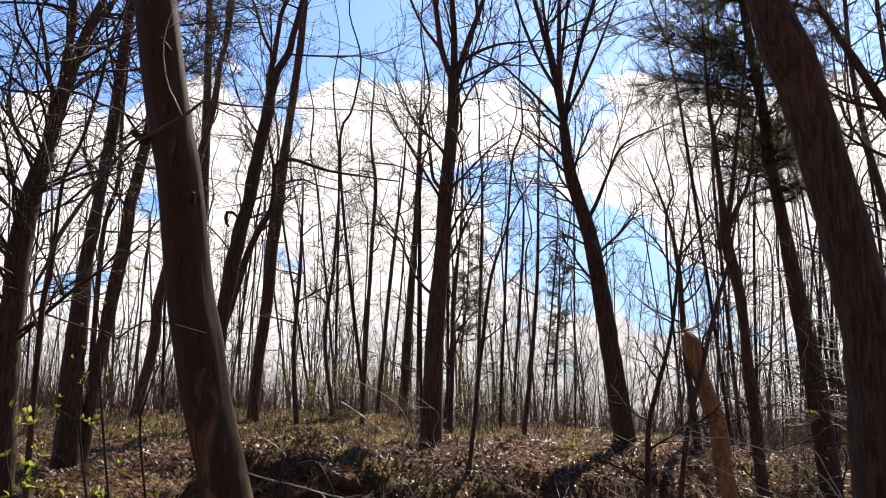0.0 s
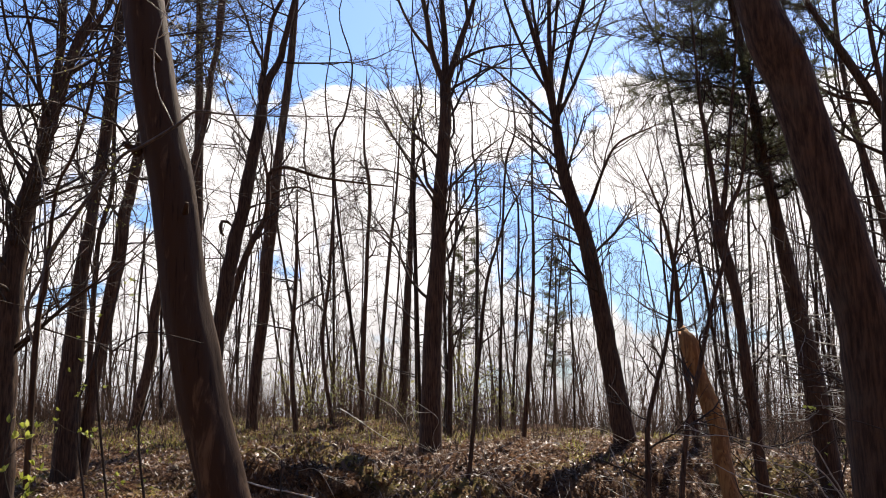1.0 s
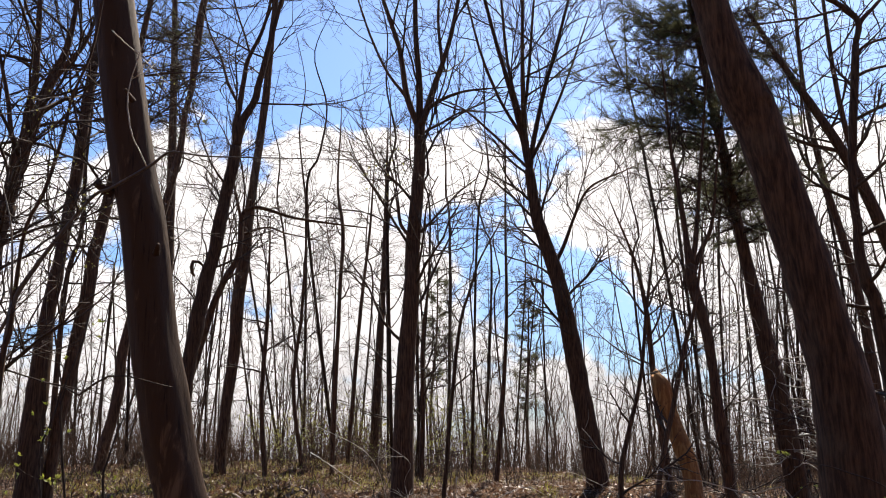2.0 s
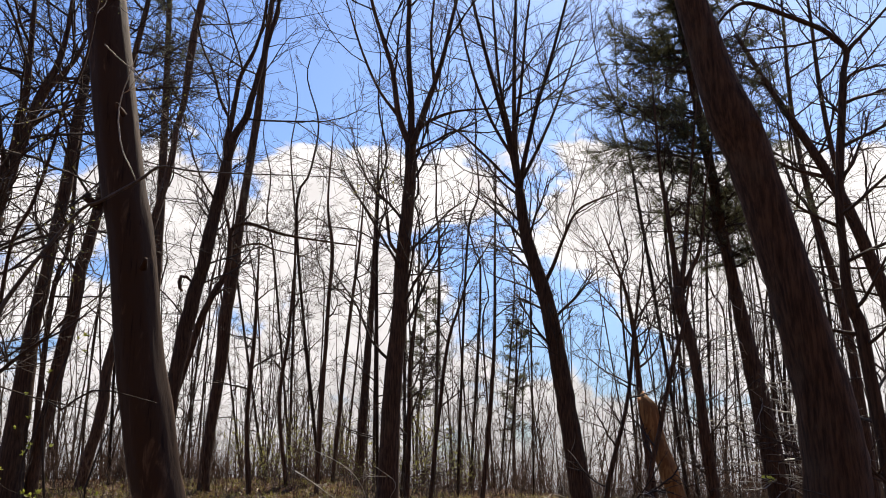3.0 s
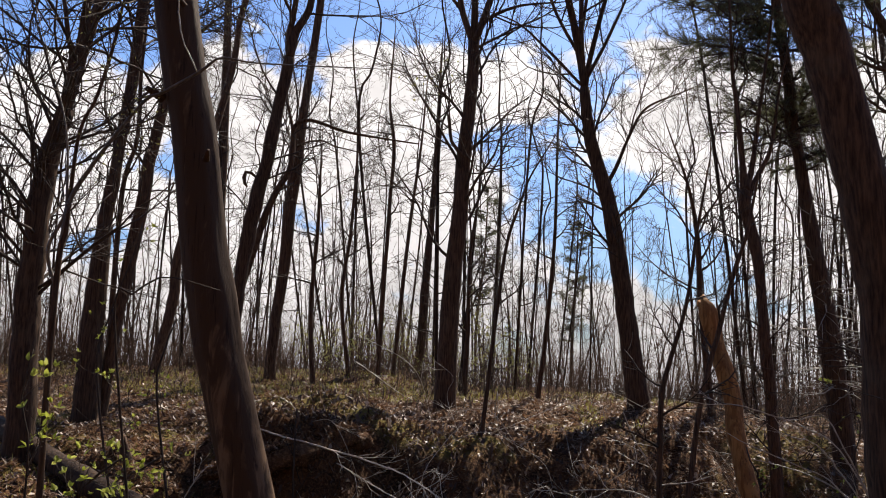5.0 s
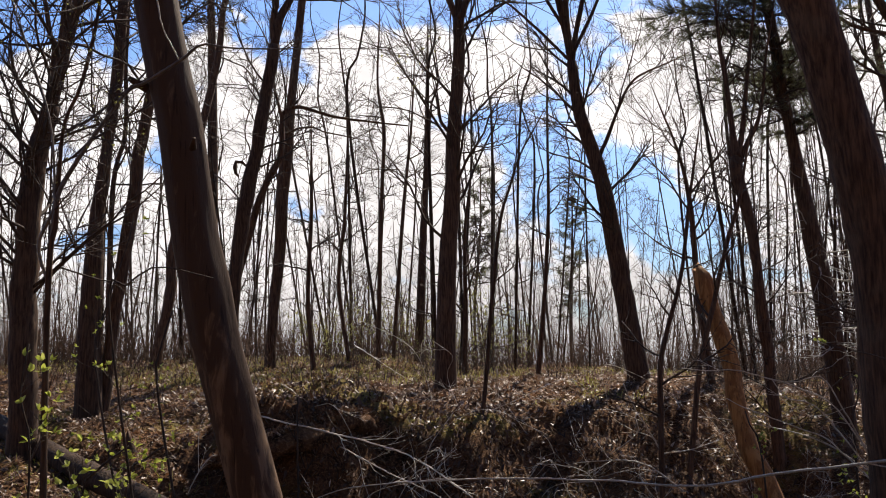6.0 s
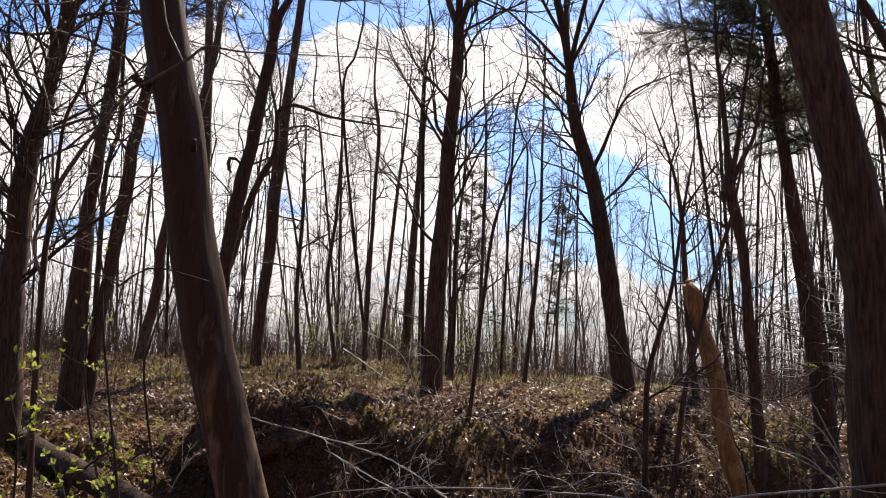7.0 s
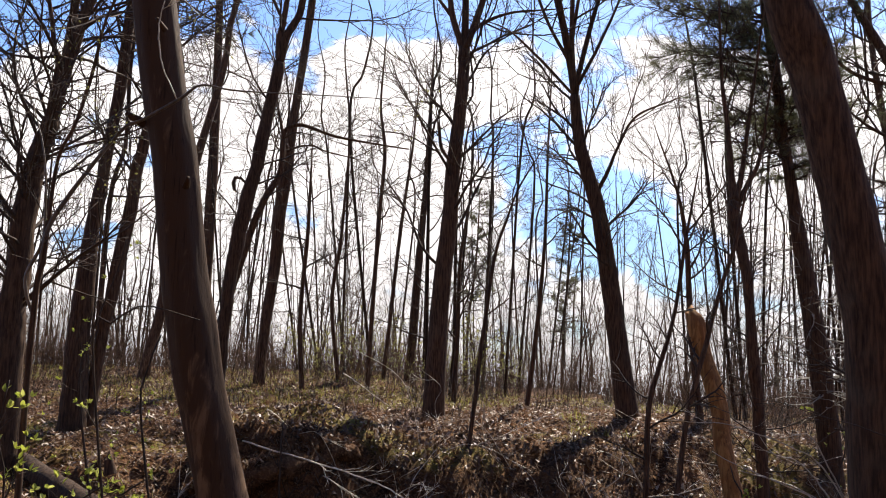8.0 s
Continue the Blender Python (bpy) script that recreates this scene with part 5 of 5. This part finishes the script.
def leaf_mesh():
    """A young leaf, folded along its midrib and pointed, one unit long."""
    out = Tubes()
    rim = [(0, 0, 0), (0.2, 0.28, 0.07), (0.26, 0.5, 0.09), (0.15, 0.8, 0.05), (0, 1, -0.04), (-0.15, 0.8, 0.05), (-0.26, 0.5, 0.09), (-0.2, 0.28, 0.07), (0, 0.5, 0)]
    out.put(rim, [(0, 1, 2, 8), (8, 2, 3, 4), (0, 8, 6, 7), (8, 4, 5, 6)])
    return out.mesh("leaf", LEAF_GREEN)


LEAF = leaf_mesh()
leafy_sapling([(-2.63, 7.5, -5.75, 0.013), (-3.07, 7.5, 1.39, 0.0104), (-3, 7.5, 1.98, 0.0087), (-2.82, 7.5, 2.54, 0.0061), (-2.77, 7.5, 2.79, 0.0044)], "thin sapling with fresh green leaves by the ditch", 71, 0.03, 12)
leafy_sapling([(-2.3, 8, -6.24, 0.0139), (-2.71, 8, 1.18, 0.0113), (-2.68, 8, 1.68, 0.0087), (-2.58, 8, 1.98, 0.007)], "thin sapling with sparse fresh leaves", 72, 0.028, 8)
leafy_sapling([(-1.64, 4.9, -3.2, 0.0087), (-1.92, 4.9, 1.82, 0.007), (-1.82, 4.9, 1.96, 0.007), (-1.7, 4.9, 2.05, 0.0052), (-1.6, 4.9, 2.06, 0.0044), (-1.33, 4.9, 1.99, 0.0026)], "thin bending sapling crossing the snag", 73, 0.02, 5, 0.2)
leafy_sapling([(-2.23, 4.6, 0.75, 0.0078), (-2.2, 4.6, 1.08, 0.0061), (-2.26, 4.6, 1.36, 0.0052), (-2.22, 4.6, 1.64, 0.0035)], "low shrub breaking into yellow-green leaf", 74, 0.034, 9, 0.3)
leafy_sapling([(-2.23, 5.2, 0.54, 0.0087), (-2.18, 5.2, 0.76, 0.007), (-2.09, 5.2, 0.91, 0.0061), (-1.91, 5.2, 1.04, 0.0044)], "low shrub breaking into yellow-green leaf", 75, 0.036, 10, 0.35)
leafy_sapling([(-2.09, 5.8, 0.45, 0.0096), (-2.15, 5.8, 0.73, 0.0078), (-2.01, 5.8, 0.9, 0.007), (-1.91, 5.8, 0.97, 0.0052)], "low shrub breaking into yellow-green leaf", 76, 0.036, 10, 0.35)
leafy_sapling([(2.68, 7.7, 0.31, 0.0113), (2.62, 7.7, 0.54, 0.0087), (2.54, 7.7, 0.81, 0.007), (2.5, 7.7, 0.96, 0.0044)], "small leafing shoot before the broken stump", 77, 0.025, 8, 0.25)
leafy_sapling([(4.01, 9, 0.25, 0.013), (3.99, 9, 0.68, 0.0104), (4.08, 9, 1.01, 0.0078), (3.99, 9, 1.35, 0.0052)], "small leafing shrub among dark trunks", 78, 0.03, 12, 0.4)
leafy_sapling([(3.62, 5.5, -0.2, 0.0055), (3.33, 5.50, 0.78, 0.0045), (2.97, 5.50, 1.28, 0.0041), (2.67, 5.50, 1.43, 0.0037), (2.50, 5.50, 1.48, 0.0033), (2.33, 5.50, 1.52, 0.0028), (2.16, 5.50, 1.58, 0.0024), (1.97, 5.50, 1.61, 0.0020), (1.81, 5.50, 1.64, 0.0016)], "long thin twig reaching in with a few green leaves", 79, 0.022, 4, 0.16)


def fallen_log(ctrl, label, seed, mat):
    rng = np.random.default_rng(seed)
    path = spline(ctrl, 8)
    x, y, z, r = path[0]
    base = thing("fallen_log", (x, y, float(ground_z(x, y))), label, "log")
    one = Tubes()
    one.tube(path[:, :3], path[:, 3], 16, 0.04, rng)
    part("stem", one, mat, base)
    return base


fallen_log([(-7.35, 12.50, 1.08, 0.102), (-6.26, 11.60, 0.82, 0.119), (-5.30, 10.60, 0.64, 0.128), (-4.12, 9.40, 0.43, 0.128), (-3.25, 8.60, 0.27, 0.123), (-2.65, 8.15, 0.13, 0.119), (-2.02, 7.80, -0.07, 0.111), (-1.35, 7.45, -0.55, 0.106), (-0.75, 7.15, -1.0, 0.102)], "dark dead log leaning from the maple into the ditch", 81, BARK_DARK)


def undercut_bank():
    """The lip of the bank, a roll of roots and soil overhanging a hollow."""
    rng = np.random.default_rng(90)
    base = thing("undercut_lip", (-2.4, 9.9, float(ground_z(-2.4, 9.9))), "dark overhanging lip of root-bound soil on the bank", "bank edge")
    path = spline([(-2.75, 9.7, 0.34, 0.05), (-2.3, 9.9, 0.46, 0.14), (-1.8, 10.3, 0.58, 0.20), (-1.35, 10.9, 0.66, 0.20), (-0.9, 11.4, 0.55, 0.08)], 14)
    n, sides = len(path), 26
    along = np.gradient(path[:, :3], axis=0)
    along /= np.linalg.norm(along, axis=1)[:, None]
    u = np.cross(along, (0, 0, 1))
    u /= np.linalg.norm(u, axis=1)[:, None]
    v = np.cross(u, along)
    a = np.arange(sides) * 2 * math.pi / sides
    i = np.arange(n)[:, None] / 14.0
    lump = 1 + 0.4 * noise2(i * 2.2 + 0 * a, np.cos(a)[None] * 1.6 + np.sin(a)[None] * 1.1 + 0 * i, 6) + 0.13 * noise2(i * 6 + 0 * a, np.cos(a)[None] * 4 + np.sin(a)[None] * 3 + 0 * i, 7)
    ring = path[:, None, :3] + (path[:, 3:4] * lump)[..., None] * (1.3 * np.cos(a)[None, :, None] * u[:, None] + 0.85 * np.sin(a)[None, :, None] * v[:, None])
    lip = Tubes()
    faces = [(p * sides + j, p * sides + (j + 1) % sides, (p + 1) * sides + (j + 1) % sides, (p + 1) * sides + j) for p in range(n - 1) for j in range(sides)]
    lip.put(ring.reshape(-1, 3), faces)
    part("soil_lip", lip, SOIL, base)
    # fallen leaves caught on the lip
    top = ring[:, 4:12].reshape(-1, 3)
    spots = top[rng.integers(0, len(top), 2600)] + rng.normal(0, 0.02, (2600, 3)) + (0, 0, 0.012)
    p, q = rng.normal(0, 0.022, (2600, 3)), rng.normal(0, 0.014, (2600, 3))
    dry = Tubes()
    dry.put_many(np.stack([spots - p, spots + q, spots + p, spots - q], 1))
    part("caught_leaves", dry, LITTER, base, "dry brown leaves", smooth=False, kind="stuff")
    for k in range(26):
        p = path[rng.integers(4, n - 4)]
        q = p[:3] + np.array((rng.normal(0, 0.06), -p[3] * 1.0, -p[3] * 0.3))
        drop = np.array((rng.normal(0, 0.12), rng.uniform(-0.12, 0.1), -rng.uniform(0.15, 0.45)))
        root = Tubes()
        root.tube([q + (0, 0.06, 0.05), q + drop * 0.4 + rng.normal(0, 0.03, 3), q + drop], (0.008, 0.006, 0.003), 5)
        part("root", root, TWIG, base)


undercut_bank()


STONE = bark("pale_field_stone", (0.26, 0.23, 0.17), (0.46, 0.41, 0.32), (0.3, 0.3, 0.2), 60.0, 0.4, 0.004, 0.85)
stone = thing("stone", (1.49, 10.6, float(ground_z(1.49, 10.6))), "small pale angular stone on the bank", "stone")
lump("stone_body", (1.49, 10.6, float(ground_z(1.49, 10.6)) + 0.03), (0.085, 0.06, 0.055), STONE, stone, 12)
